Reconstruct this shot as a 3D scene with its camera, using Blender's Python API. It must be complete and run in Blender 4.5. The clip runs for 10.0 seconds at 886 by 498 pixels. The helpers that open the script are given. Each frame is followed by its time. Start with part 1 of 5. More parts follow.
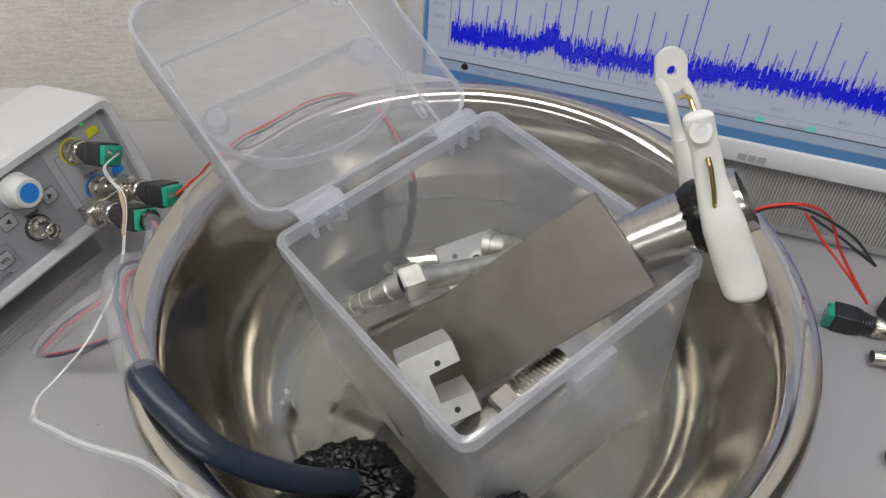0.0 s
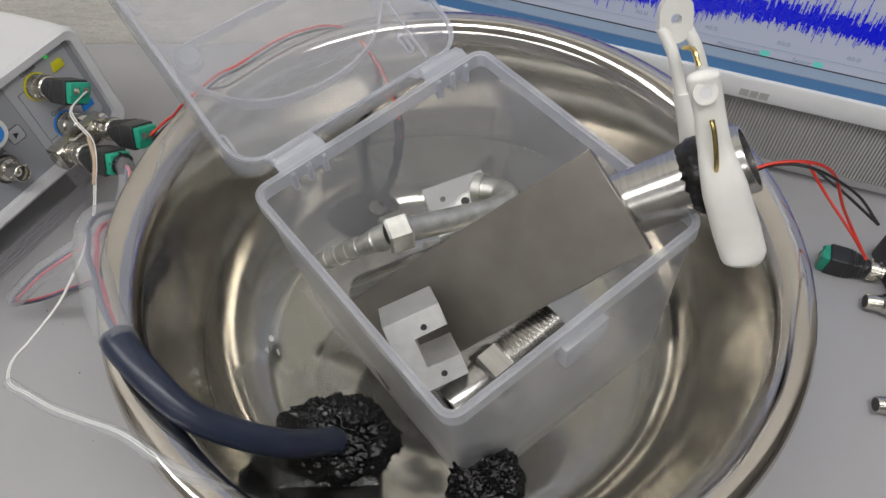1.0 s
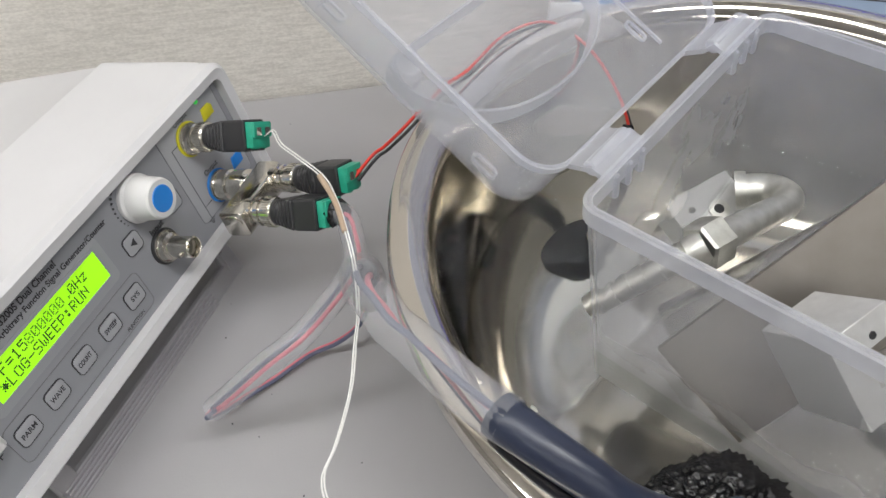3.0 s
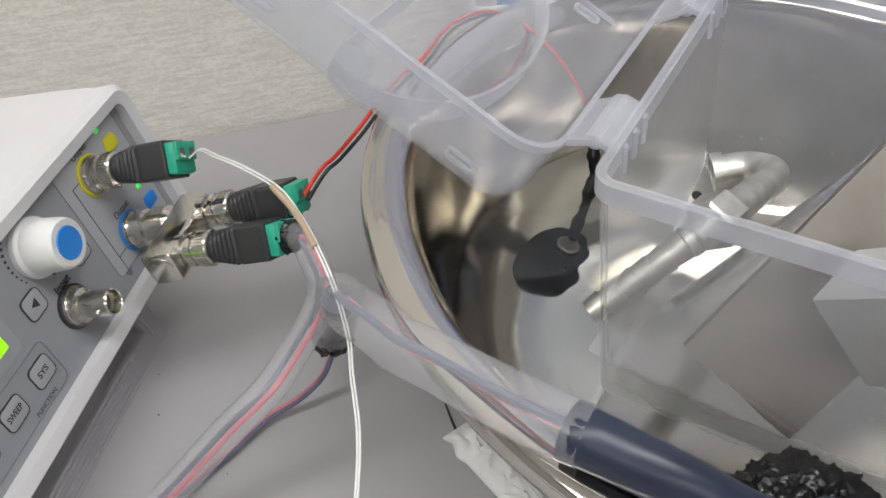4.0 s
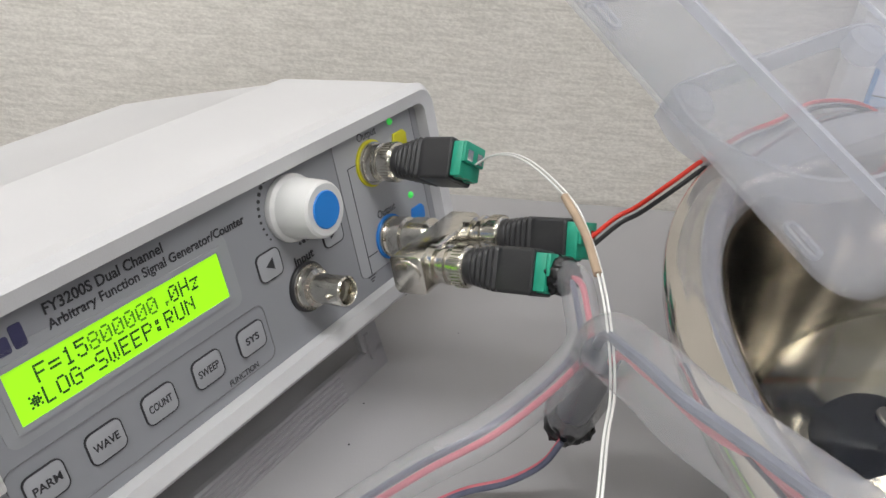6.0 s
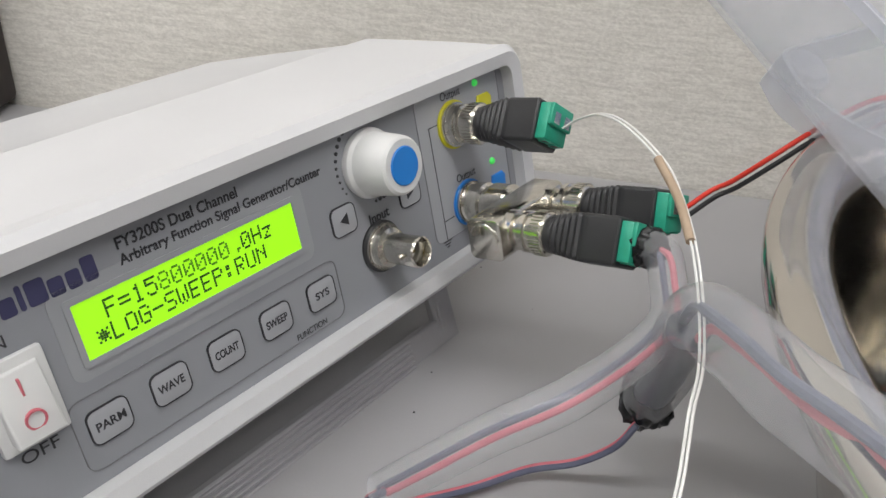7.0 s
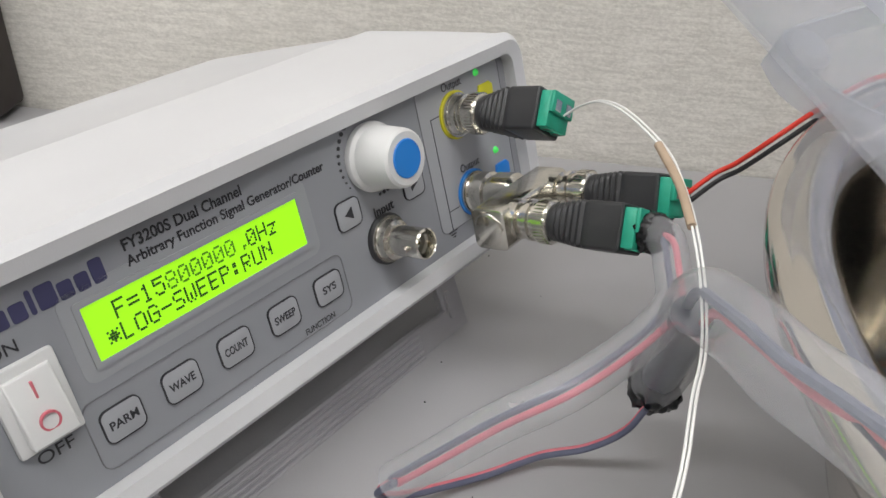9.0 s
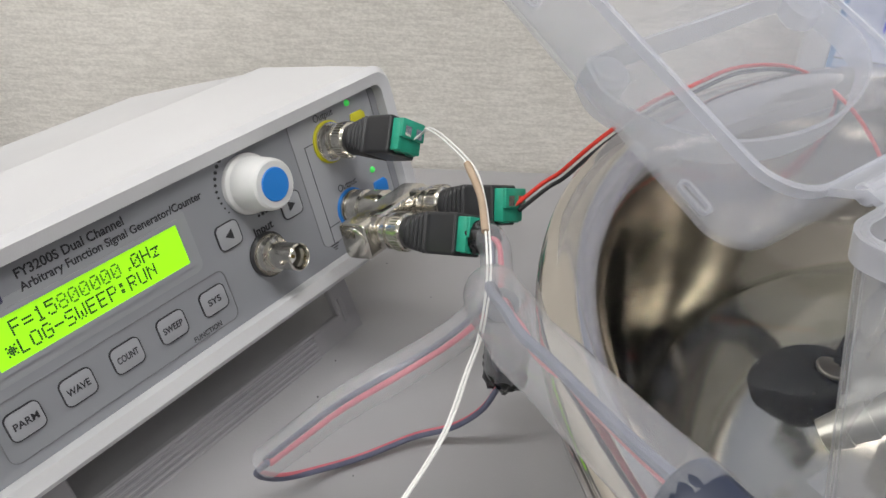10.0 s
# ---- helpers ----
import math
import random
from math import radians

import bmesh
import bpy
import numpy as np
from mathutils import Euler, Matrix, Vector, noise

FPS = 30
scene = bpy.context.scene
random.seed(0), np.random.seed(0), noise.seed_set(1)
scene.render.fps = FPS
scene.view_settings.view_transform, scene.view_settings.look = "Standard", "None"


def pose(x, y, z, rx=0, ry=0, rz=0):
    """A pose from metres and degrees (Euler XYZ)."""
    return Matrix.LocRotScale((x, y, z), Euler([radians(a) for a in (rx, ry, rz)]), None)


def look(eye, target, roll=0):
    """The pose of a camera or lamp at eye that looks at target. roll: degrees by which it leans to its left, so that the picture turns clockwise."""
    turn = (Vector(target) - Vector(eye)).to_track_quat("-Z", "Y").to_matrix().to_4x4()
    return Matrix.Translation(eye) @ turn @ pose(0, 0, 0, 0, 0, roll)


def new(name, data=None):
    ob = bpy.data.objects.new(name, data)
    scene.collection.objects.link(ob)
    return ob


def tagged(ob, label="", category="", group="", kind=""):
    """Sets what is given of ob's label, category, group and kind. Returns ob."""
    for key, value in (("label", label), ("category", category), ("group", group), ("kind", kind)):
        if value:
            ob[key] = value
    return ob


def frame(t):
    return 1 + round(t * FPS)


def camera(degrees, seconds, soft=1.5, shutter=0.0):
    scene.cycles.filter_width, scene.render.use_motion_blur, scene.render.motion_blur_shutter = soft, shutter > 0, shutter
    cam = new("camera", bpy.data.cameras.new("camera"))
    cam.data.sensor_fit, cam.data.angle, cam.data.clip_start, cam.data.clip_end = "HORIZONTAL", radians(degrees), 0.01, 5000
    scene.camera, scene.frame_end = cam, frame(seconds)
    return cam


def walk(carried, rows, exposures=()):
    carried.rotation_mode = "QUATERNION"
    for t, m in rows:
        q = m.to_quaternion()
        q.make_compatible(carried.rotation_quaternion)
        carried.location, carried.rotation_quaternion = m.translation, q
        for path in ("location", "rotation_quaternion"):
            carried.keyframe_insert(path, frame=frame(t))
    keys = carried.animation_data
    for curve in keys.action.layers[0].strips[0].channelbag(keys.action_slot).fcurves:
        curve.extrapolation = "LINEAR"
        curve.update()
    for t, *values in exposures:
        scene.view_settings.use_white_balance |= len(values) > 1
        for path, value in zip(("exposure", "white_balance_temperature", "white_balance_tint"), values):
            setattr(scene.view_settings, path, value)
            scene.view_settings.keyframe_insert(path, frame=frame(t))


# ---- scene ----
cam = camera(57.85, 10.0, soft=1.5)
PATH = [
    (0, (-0.0320, -0.2558, 0.4071), (-0.0116, 0.0504, 0.0781), 2.09),
    (0.5, (-0.0312, -0.2316, 0.4149), (-0.0082, 0.0470, 0.0622), 2.91),
    (1, (-0.0295, -0.2252, 0.4122), (-0.0043, 0.0369, 0.0473), 3.53),
    (1.5, (-0.0316, -0.2400, 0.3921), (-0.0060, 0.0210, 0.0263), 4.44),
    (2, (-0.0575, -0.2272, 0.3900), (-0.0325, 0.0301, 0.0216), 4.66),
    (2.2, (-0.0881, -0.2209, 0.3760), (-0.0632, 0.0531, 0.0200), 3.91),
    (2.5, (-0.1459, -0.2068, 0.3534), (-0.0988, 0.0849, 0.0140), 4.32),
    (2.7, (-0.1698, -0.1913, 0.3418), (-0.1122, 0.1007, 0.0043), 3.17),
    (3.8, (-0.2181, -0.1419, 0.2719), (-0.0818, 0.1609, -0.0318), 2.14),
    (4, (-0.2195, -0.1405, 0.2682), (-0.0746, 0.1610, -0.0328), 2.61),
    (4.5, (-0.2216, -0.1352, 0.2597), (-0.0621, 0.1673, -0.0328), 4.16),
    (5, (-0.2278, -0.1324, 0.2406), (-0.1150, 0.2094, -0.0295), 5.05),
    (5.5, (-0.2279, -0.1238, 0.2207), (-0.1602, 0.2441, -0.0295), 6.31),
    (5.8, (-0.2252, -0.1210, 0.2115), (-0.1935, 0.2578, -0.0295), 5.34),
    (6, (-0.2235, -0.1191, 0.2092), (-0.2000, 0.2605, -0.0315), 6.10),
    (6.2, (-0.2222, -0.1199, 0.2008), (-0.2087, 0.2609, -0.0385), 7.50),
    (7.3, (-0.2246, -0.1141, 0.1973), (-0.2490, 0.2566, -0.0566), 5.00),
    (7.5, (-0.2258, -0.1146, 0.1977), (-0.2498, 0.2551, -0.0578), 4.70),
    (8, (-0.2253, -0.1138, 0.1985), (-0.2508, 0.2565, -0.0560), 4.49),
    (8.5, (-0.2238, -0.1132, 0.1977), (-0.2479, 0.2569, -0.0571), 4.21),
    (9, (-0.2210, -0.1153, 0.1992), (-0.2452, 0.2541, -0.0567), 3.74),
    (9.5, (-0.2104, -0.1228, 0.2075), (-0.2255, 0.2468, -0.0488), 3.58),
    (10, (-0.1819, -0.1421, 0.2213), (-0.1951, 0.2305, -0.0306), 1.45),
]
walk(cam, [(t, look(eye, target, roll)) for t, eye, target, roll in PATH], exposures=((0.0, -0.30), (1.0, -0.32), (1.5, -0.20), (2.5, 0.02), (4.5, 0.02), (7.3, -0.02), (10.0, 0.0)))

# ---- world and light ----
world = bpy.data.worlds.new("world")
scene.world = world
world.use_nodes = True
world.node_tree.nodes["Background"].inputs[0].default_value = (0.9, 0.95, 1.0, 1)
world.node_tree.nodes["Background"].inputs[1].default_value = 0.09


# ---- materials ----
def material(name, color, rough=0.5, metal=0.0, spec=0.5, emit=0.0, coat=0.0):
    m = bpy.data.materials.new(name)
    m.use_nodes = True
    b = m.node_tree.nodes["Principled BSDF"]
    b.inputs["Base Color"].default_value = (*color, 1)
    b.inputs["Roughness"].default_value = rough
    b.inputs["Metallic"].default_value = metal
    b.inputs["Specular IOR Level"].default_value = spec
    b.inputs["Coat Weight"].default_value = coat
    if emit:
        b.inputs["Emission Color"].default_value = (*color, 1)
        b.inputs["Emission Strength"].default_value = emit
    return m


def node(m, kind, **values):
    n = m.node_tree.nodes.new(kind)
    for k, v in values.items():
        n.inputs[k.replace("_", " ")].default_value = v
    return n


def link(m, a, out, b, inp):
    m.node_tree.links.new(a.outputs[out], b.inputs[inp])


def ramp(m, stops):
    r = m.node_tree.nodes.new("ShaderNodeValToRGB")
    while len(r.color_ramp.elements) < len(stops):
        r.color_ramp.elements.new(0.5)
    for e, (p, c) in zip(r.color_ramp.elements, stops):
        e.position, e.color = p, (*c, 1)
    return r


def varied(m, c1, c2, scale=40.0, bump=0.0, bump_scale=400.0, rough=None, stretch=(1, 1, 1), dist=0.001):
    """Two scales of variation: a soft mottling in colour and a fine relief."""
    b = m.node_tree.nodes["Principled BSDF"]
    co = m.node_tree.nodes.new("ShaderNodeTexCoord")
    mp = m.node_tree.nodes.new("ShaderNodeMapping")
    mp.inputs["Scale"].default_value = stretch
    link(m, co, "Object", mp, "Vector")
    n1 = node(m, "ShaderNodeTexNoise", Scale=scale, Detail=6.0)
    link(m, mp, "Vector", n1, "Vector")
    r = ramp(m, [(0.3, c1), (0.7, c2)])
    link(m, n1, "Fac", r, "Fac")
    link(m, r, "Color", b, "Base Color")
    n2 = node(m, "ShaderNodeTexNoise", Scale=bump_scale, Detail=4.0)
    link(m, mp, "Vector", n2, "Vector")
    if rough:
        rr = node(m, "ShaderNodeMapRange", To_Min=rough[0], To_Max=rough[1])
        link(m, n1, "Fac", rr, "Value")
        link(m, rr, "Result", b, "Roughness")
    if bump:
        bp = node(m, "ShaderNodeBump", Strength=bump, Distance=dist)
        link(m, n2, "Fac", bp, "Height")
        link(m, bp, "Normal", b, "Normal")
    return m


def clear(name, tint, haze, rough=0.3, gloss=0.25, bump=0.0):
    """Thin milky plastic: most light goes straight through, some is scattered, and the skin is glossy."""
    m = bpy.data.materials.new(name)
    m.use_nodes = True
    t = m.node_tree
    t.nodes.clear()
    out = t.nodes.new("ShaderNodeOutputMaterial")
    tr = node(m, "ShaderNodeBsdfTransparent", Color=(*tint, 1))
    di = node(m, "ShaderNodeBsdfDiffuse", Color=(0.885, 0.905, 0.965, 1))
    tl = node(m, "ShaderNodeBsdfTranslucent", Color=(0.885, 0.905, 0.965, 1))
    gl = node(m, "ShaderNodeBsdfGlossy", Roughness=rough)
    lw = node(m, "ShaderNodeLayerWeight", Blend=0.5)
    co = t.nodes.new("ShaderNodeTexCoord")
    nz = node(m, "ShaderNodeTexNoise", Scale=45.0, Detail=3.0)
    link(m, co, "Object", nz, "Vector")
    mr = node(m, "ShaderNodeMapRange", To_Min=haze * 0.75, To_Max=haze * 1.25)
    link(m, nz, "Fac", mr, "Value")
    m1, m2, m3 = (t.nodes.new("ShaderNodeMixShader") for _ in range(3))
    m1.inputs[0].default_value = 0.5
    link(m, di, 0, m1, 1), link(m, tl, 0, m1, 2)
    link(m, mr, 0, m2, 0)
    link(m, tr, 0, m2, 1), link(m, m1, 0, m2, 2)
    pw = t.nodes.new("ShaderNodeMath")
    pw.operation = "POWER"
    pw.inputs[1].default_value = 4.0
    link(m, lw, "Facing", pw, 0)
    mu = t.nodes.new("ShaderNodeMath")
    mu.operation = "MULTIPLY_ADD"
    mu.inputs[1].default_value, mu.inputs[2].default_value = gloss * 3.2, gloss * 0.16
    link(m, pw, 0, mu, 0)
    link(m, mu, 0, m3, 0)
    link(m, m2, 0, m3, 1), link(m, gl, 0, m3, 2)
    if bump:
        nb = node(m, "ShaderNodeTexNoise", Scale=25.0, Detail=2.0)
        link(m, co, "Object", nb, "Vector")
        bp = node(m, "ShaderNodeBump", Strength=bump, Distance=0.002)
        link(m, nb, "Fac", bp, "Height")
        link(m, bp, 0, gl, "Normal"), link(m, bp, 0, lw, "Normal")
    link(m, m3, 0, out, 0)
    return m


TABLE = varied(material("table_laminate", (0.55, 0.54, 0.55), 0.38), (0.36, 0.355, 0.365), (0.41, 0.405, 0.415), 6, 0.06, 900, (0.3, 0.45))
PAINT = varied(material("room_paint", (0.7, 0.7, 0.68), 0.8), (0.42, 0.41, 0.39), (0.48, 0.47, 0.45), 3)
CEILING = varied(material("ceiling_board", (0.8, 0.8, 0.79), 0.9), (0.78, 0.78, 0.77), (0.82, 0.82, 0.81), 8)
FLOORING = varied(material("floor_carpet", (0.10, 0.10, 0.11), 0.9), (0.08, 0.08, 0.09), (0.13, 0.13, 0.14), 30, 0.4, 300)
LAMP = material("lamp_tube", (1.0, 0.98, 0.93), 0.5, emit=9.0)
STEEL = varied(material("polished_steel", (0.62, 0.60, 0.57), 0.10, 1.0), (0.57, 0.54, 0.495), (0.65, 0.615, 0.57), 25, 0.07, 26, (0.07, 0.15), dist=0.002)
PLATE = varied(material("brushed_steel", (0.42, 0.40, 0.37), 0.42, 1.0), (0.285, 0.262, 0.238), (0.335, 0.31, 0.283), 60, 0.05, 900, (0.36, 0.5))
PIPE = varied(material("pipe_steel", (0.55, 0.54, 0.52), 0.22, 1.0), (0.50, 0.49, 0.47), (0.6, 0.59, 0.57), 40, 0.05, 500, (0.15, 0.3), (1, 1, 20))
ZINC = varied(material("zinc_plated", (0.62, 0.62, 0.58), 0.4, 1.0), (0.52, 0.52, 0.48), (0.74, 0.74, 0.70), 120, 0.18, 400, (0.34, 0.55))
NICKEL = varied(material("nickel", (0.70, 0.67, 0.60), 0.2, 1.0), (0.62, 0.60, 0.54), (0.74, 0.71, 0.65), 300, 0.02, 900, (0.14, 0.26))
ALU = varied(material("milled_aluminium", (0.6, 0.6, 0.59), 0.5, 0.6), (0.56, 0.56, 0.55), (0.64, 0.64, 0.63), 200, 0.05, 1500, (0.4, 0.6))
BOXPP = clear("box_plastic", (0.985, 0.985, 0.985), 0.17, 0.28, 0.16, 0.15)
LIDPP = clear("lid_plastic", (0.985, 0.985, 0.99), 0.20, 0.18, 0.16, 0.3)
EDGEPP = clear("thick_plastic", (0.98, 0.98, 0.985), 0.36, 0.3, 0.16)
TUBEPP = clear("tube_plastic", (0.985, 0.985, 0.98), 0.25, 0.25, 0.2)
WATER = clear("water", (0.89, 0.90, 0.87), 0.0, 0.0, 0.24, 0.05)
CASE = varied(material("case_plastic", (0.74, 0.74, 0.75), 0.5), (0.61, 0.61, 0.625), (0.65, 0.65, 0.665), 20, 0.08, 2500, (0.42, 0.55))
# grey plastic, set darker than CASE to stand in for shade under the generator
STANDPL = varied(material("stand_plastic_shaded", (0.36, 0.355, 0.37), 0.45), (0.33, 0.325, 0.34), (0.39, 0.385, 0.40), 25, 0.06, 2000, (0.38, 0.5))
PANEL = varied(material("panel_film", (0.40, 0.41, 0.435), 0.45), (0.275, 0.283, 0.305), (0.300, 0.310, 0.332), 15, 0.04, 3000, (0.4, 0.5))
PANEL2 = varied(material("panel_film_pale", (0.56, 0.57, 0.60), 0.45), (0.36, 0.37, 0.395), (0.39, 0.40, 0.425), 15, 0.04, 3000, (0.4, 0.5))
INK = material("dark_ink", (0.03, 0.03, 0.035), 0.5)
OUTLINE = material("grey_ink", (0.20, 0.20, 0.215), 0.5)
SURROUND = varied(material("display_surround", (0.33, 0.34, 0.36), 0.4), (0.32, 0.33, 0.35), (0.34, 0.35, 0.37), 15)
INKBLUE = material("navy_ink", (0.05, 0.05, 0.12), 0.5)
LCD = material("lcd_backlight", (0.30, 0.74, 0.012), 0.3, emit=0.75)
LCDINK = material("lcd_ink", (0.02, 0.09, 0.02), 0.4)
LCDPALE = material("lcd_ghost", (0.11, 0.34, 0.02), 0.4)
GLEAM = material("led_green", (0.06, 0.62, 0.10), 0.3, emit=0.5)
YELLOW = material("yellow_key", (0.62, 0.58, 0.02), 0.4)
BLUE = material("blue_key", (0.02, 0.22, 0.68), 0.35)
WHITEPL = varied(material("white_plastic", (0.78, 0.78, 0.77), 0.35), (0.68, 0.68, 0.675), (0.72, 0.72, 0.715), 50, 0.03, 900)
CLIPPL = varied(material("clip_nylon", (0.80, 0.79, 0.75), 0.38), (0.76, 0.75, 0.71), (0.83, 0.82, 0.79), 60, 0.06, 700)
BLACKPL = varied(material("black_plastic", (0.022, 0.022, 0.024), 0.38), (0.018, 0.018, 0.02), (0.03, 0.03, 0.032), 80, 0.05, 1500, (0.3, 0.5))
GREEN = varied(material("green_terminal", (0.02, 0.34, 0.22), 0.4), (0.018, 0.30, 0.19), (0.025, 0.38, 0.25), 150, 0.03, 900)
TAR = varied(material("black_sealant", (0.006, 0.006, 0.007), 0.25, spec=0.45), (0.003, 0.003, 0.004), (0.008, 0.008, 0.009), 120, 0.55, 240, (0.10, 0.28), dist=0.002)
NAVY = varied(material("navy_sleeve", (0.028, 0.036, 0.065), 0.35), (0.015, 0.020, 0.040), (0.024, 0.032, 0.060), 40, 0.06, 200, (0.25, 0.42))
RED = material("red_wire", (0.62, 0.035, 0.02), 0.4)
PINK = varied(material("rose_wire", (0.62, 0.15, 0.19), 0.45), (0.58, 0.13, 0.17), (0.66, 0.18, 0.22), 120)
BLACKW = material("black_wire", (0.018, 0.018, 0.02), 0.4)
SLATE = varied(material("slate_wire", (0.11, 0.12, 0.18), 0.45), (0.09, 0.10, 0.155), (0.13, 0.14, 0.20), 120)
WHITEW = varied(material("white_wire", (0.80, 0.80, 0.78), 0.4), (0.76, 0.76, 0.74), (0.82, 0.82, 0.80), 100)
TAN = varied(material("tan_sleeve", (0.42, 0.31, 0.22), 0.45), (0.38, 0.28, 0.20), (0.46, 0.35, 0.25), 200)
BRASS = material("brass_spring", (0.62, 0.48, 0.20), 0.25, 1.0)
BEZEL = varied(material("bezel_plastic", (0.72, 0.72, 0.73), 0.4), (0.70, 0.70, 0.71), (0.74, 0.74, 0.75), 20, 0.03, 2000)
GRILLE = varied(material("grille_plastic", (0.42, 0.41, 0.40), 0.5), (0.40, 0.39, 0.38), (0.45, 0.44, 0.43), 30)
BROWN = varied(material("dark_cabinet", (0.03, 0.022, 0.02), 0.5), (0.025, 0.018, 0.016), (0.04, 0.03, 0.027), 20)
SCREEN = material("screen_backlight", (0.265, 0.285, 0.355), 0.25, spec=0.15, emit=0.75)
SCREENLOW = material("screen_toolbar", (0.19, 0.24, 0.32), 0.25, spec=0.15, emit=0.7)
SCREENDARK = material("screen_taskbar", (0.05, 0.12, 0.24), 0.25, spec=0.15, emit=0.7)
TRACE = material("screen_trace", (0.006, 0.009, 0.40), 0.4, spec=0.05, emit=0.75)
SCREENINK = material("screen_ink", (0.16, 0.19, 0.27), 0.3, spec=0.15, emit=0.5)
TEAL = material("screen_button", (0.10, 0.42, 0.38), 0.3, spec=0.15, emit=0.6)


def wallpaper():
    m = material("wallpaper", (0.6, 0.57, 0.5), 0.75)
    b = m.node_tree.nodes["Principled BSDF"]
    co = m.node_tree.nodes.new("ShaderNodeTexCoord")
    mp = m.node_tree.nodes.new("ShaderNodeMapping")
    mp.inputs["Scale"].default_value = (430, 1, 820)
    link(m, co, "Object", mp, "Vector")
    n1 = node(m, "ShaderNodeTexNoise", Scale=1.0, Detail=2.0, Roughness=0.6)
    link(m, mp, "Vector", n1, "Vector")
    mp2 = m.node_tree.nodes.new("ShaderNodeMapping")
    mp2.inputs["Scale"].default_value = (75, 1, 520)
    link(m, co, "Object", mp2, "Vector")
    n2 = node(m, "ShaderNodeTexNoise", Scale=1.0, Detail=3.0)
    link(m, mp2, "Vector", n2, "Vector")
    add = m.node_tree.nodes.new("ShaderNodeMath")
    add.operation = "ADD"
    link(m, n1, "Fac", add, 0), link(m, n2, "Fac", add, 1)
    r = ramp(m, [(0.38, (0.68, 0.652, 0.595)), (0.62, (0.86, 0.83, 0.77))])
    half = m.node_tree.nodes.new("ShaderNodeMath")
    half.operation = "MULTIPLY"
    half.inputs[1].default_value = 0.5
    link(m, add, 0, half, 0)
    link(m, half, 0, r, "Fac")
    link(m, r, "Color", b, "Base Color")
    bp = node(m, "ShaderNodeBump", Strength=0.7, Distance=0.0010)
    link(m, half, 0, bp, "Height")
    link(m, bp, "Normal", b, "Normal")
    return m


WALLPAPER = wallpaper()

# ---- building helpers ----
MM = 0.001


def thing(name, m=Matrix(), label="", category="", group="", kind=""):
    ob = new(name)
    ob.empty_display_size = 0.01
    ob.matrix_basis = m
    return tagged(ob, label, category, group, kind)


def part(name, bm, mat, parent=None, label="", smooth=True, angle=40):
    me = bpy.data.meshes.new(name)
    bmesh.ops.recalc_face_normals(bm, faces=bm.faces)
    bm.to_mesh(me)
    bm.free()
    me.materials.append(mat)
    if smooth:
        me.shade_smooth()
        me.set_sharp_from_angle(angle=radians(angle))
    ob = new(name, me)
    ob.parent = parent
    if label:
        ob["label"] = label
    return ob


def box(lo, hi, bevel=0.0, seg=2, bm=None):
    own = bmesh.new()
    bmesh.ops.create_cube(own, size=1)
    lo, hi = Vector(lo), Vector(hi)
    for v in own.verts:
        v.co = Vector([lo[i] + (v.co[i] + 0.5) * (hi[i] - lo[i]) for i in range(3)])
    if bevel:
        bmesh.ops.bevel(own, geom=own.edges[:], offset=bevel, segments=seg, affect="EDGES", profile=0.5)
    return merge(bm, own)


def merge(bm, own, m=None):
    if m is not None:
        own.transform(m)
    if bm is None:
        return own
    me = bpy.data.meshes.new("tmp")
    own.to_mesh(me)
    own.free()
    bm.from_mesh(me)
    bpy.data.meshes.remove(me)
    return bm


def lathe(profile, seg=48, closed=False, bm=None, m=None):
    """Turns (radius, height) pairs round z."""
    own = bmesh.new()
    rings = []
    for r, z in profile:
        if r < 1e-7:
            rings.append([own.verts.new((0, 0, z))])
        else:
            rings.append([own.verts.new((r * math.cos(2 * math.pi * i / seg), r * math.sin(2 * math.pi * i / seg), z)) for i in range(seg)])
    pairs = list(zip(rings, rings[1:])) + ([(rings[-1], rings[0])] if closed else [])
    for a, b in pairs:
        for i in range(seg):
            j = (i + 1) % seg
            if len(a) == 1 and len(b) == 1:
                continue
            if len(a) == 1:
                own.faces.new((a[0], b[i], b[j]))
            elif len(b) == 1:
                own.faces.new((a[i], a[j], b[0]))
            else:
                own.faces.new((a[i], a[j], b[j], b[i]))
    return merge(bm, own, m)


def rod(r, z0, z1, seg=24, bevel=0.0, bm=None, m=None):
    b = bevel
    prof = [(0, z0), (r - b, z0), (r, z0 + b), (r, z1 - b), (r - b, z1), (0, z1)] if b else [(0, z0), (r, z0), (r, z1), (0, z1)]
    return lathe(prof, seg, bm=bm, m=m)


def spline(points, steps=10):
    """A smooth line through the points."""
    p = [Vector(q) for q in points]
    p = [2 * p[0] - p[1]] + p + [2 * p[-1] - p[-2]]
    out = []
    for i in range(1, len(p) - 2):
        for s in range(steps):
            t = s / steps
            a, b, c, d = p[i - 1], p[i], p[i + 1], p[i + 2]
            out.append(0.5 * (2 * b + (c - a) * t + (2 * a - 5 * b + 4 * c - d) * t * t + (3 * b - a - 3 * c + d) * t ** 3))
    return out + [p[-2]]


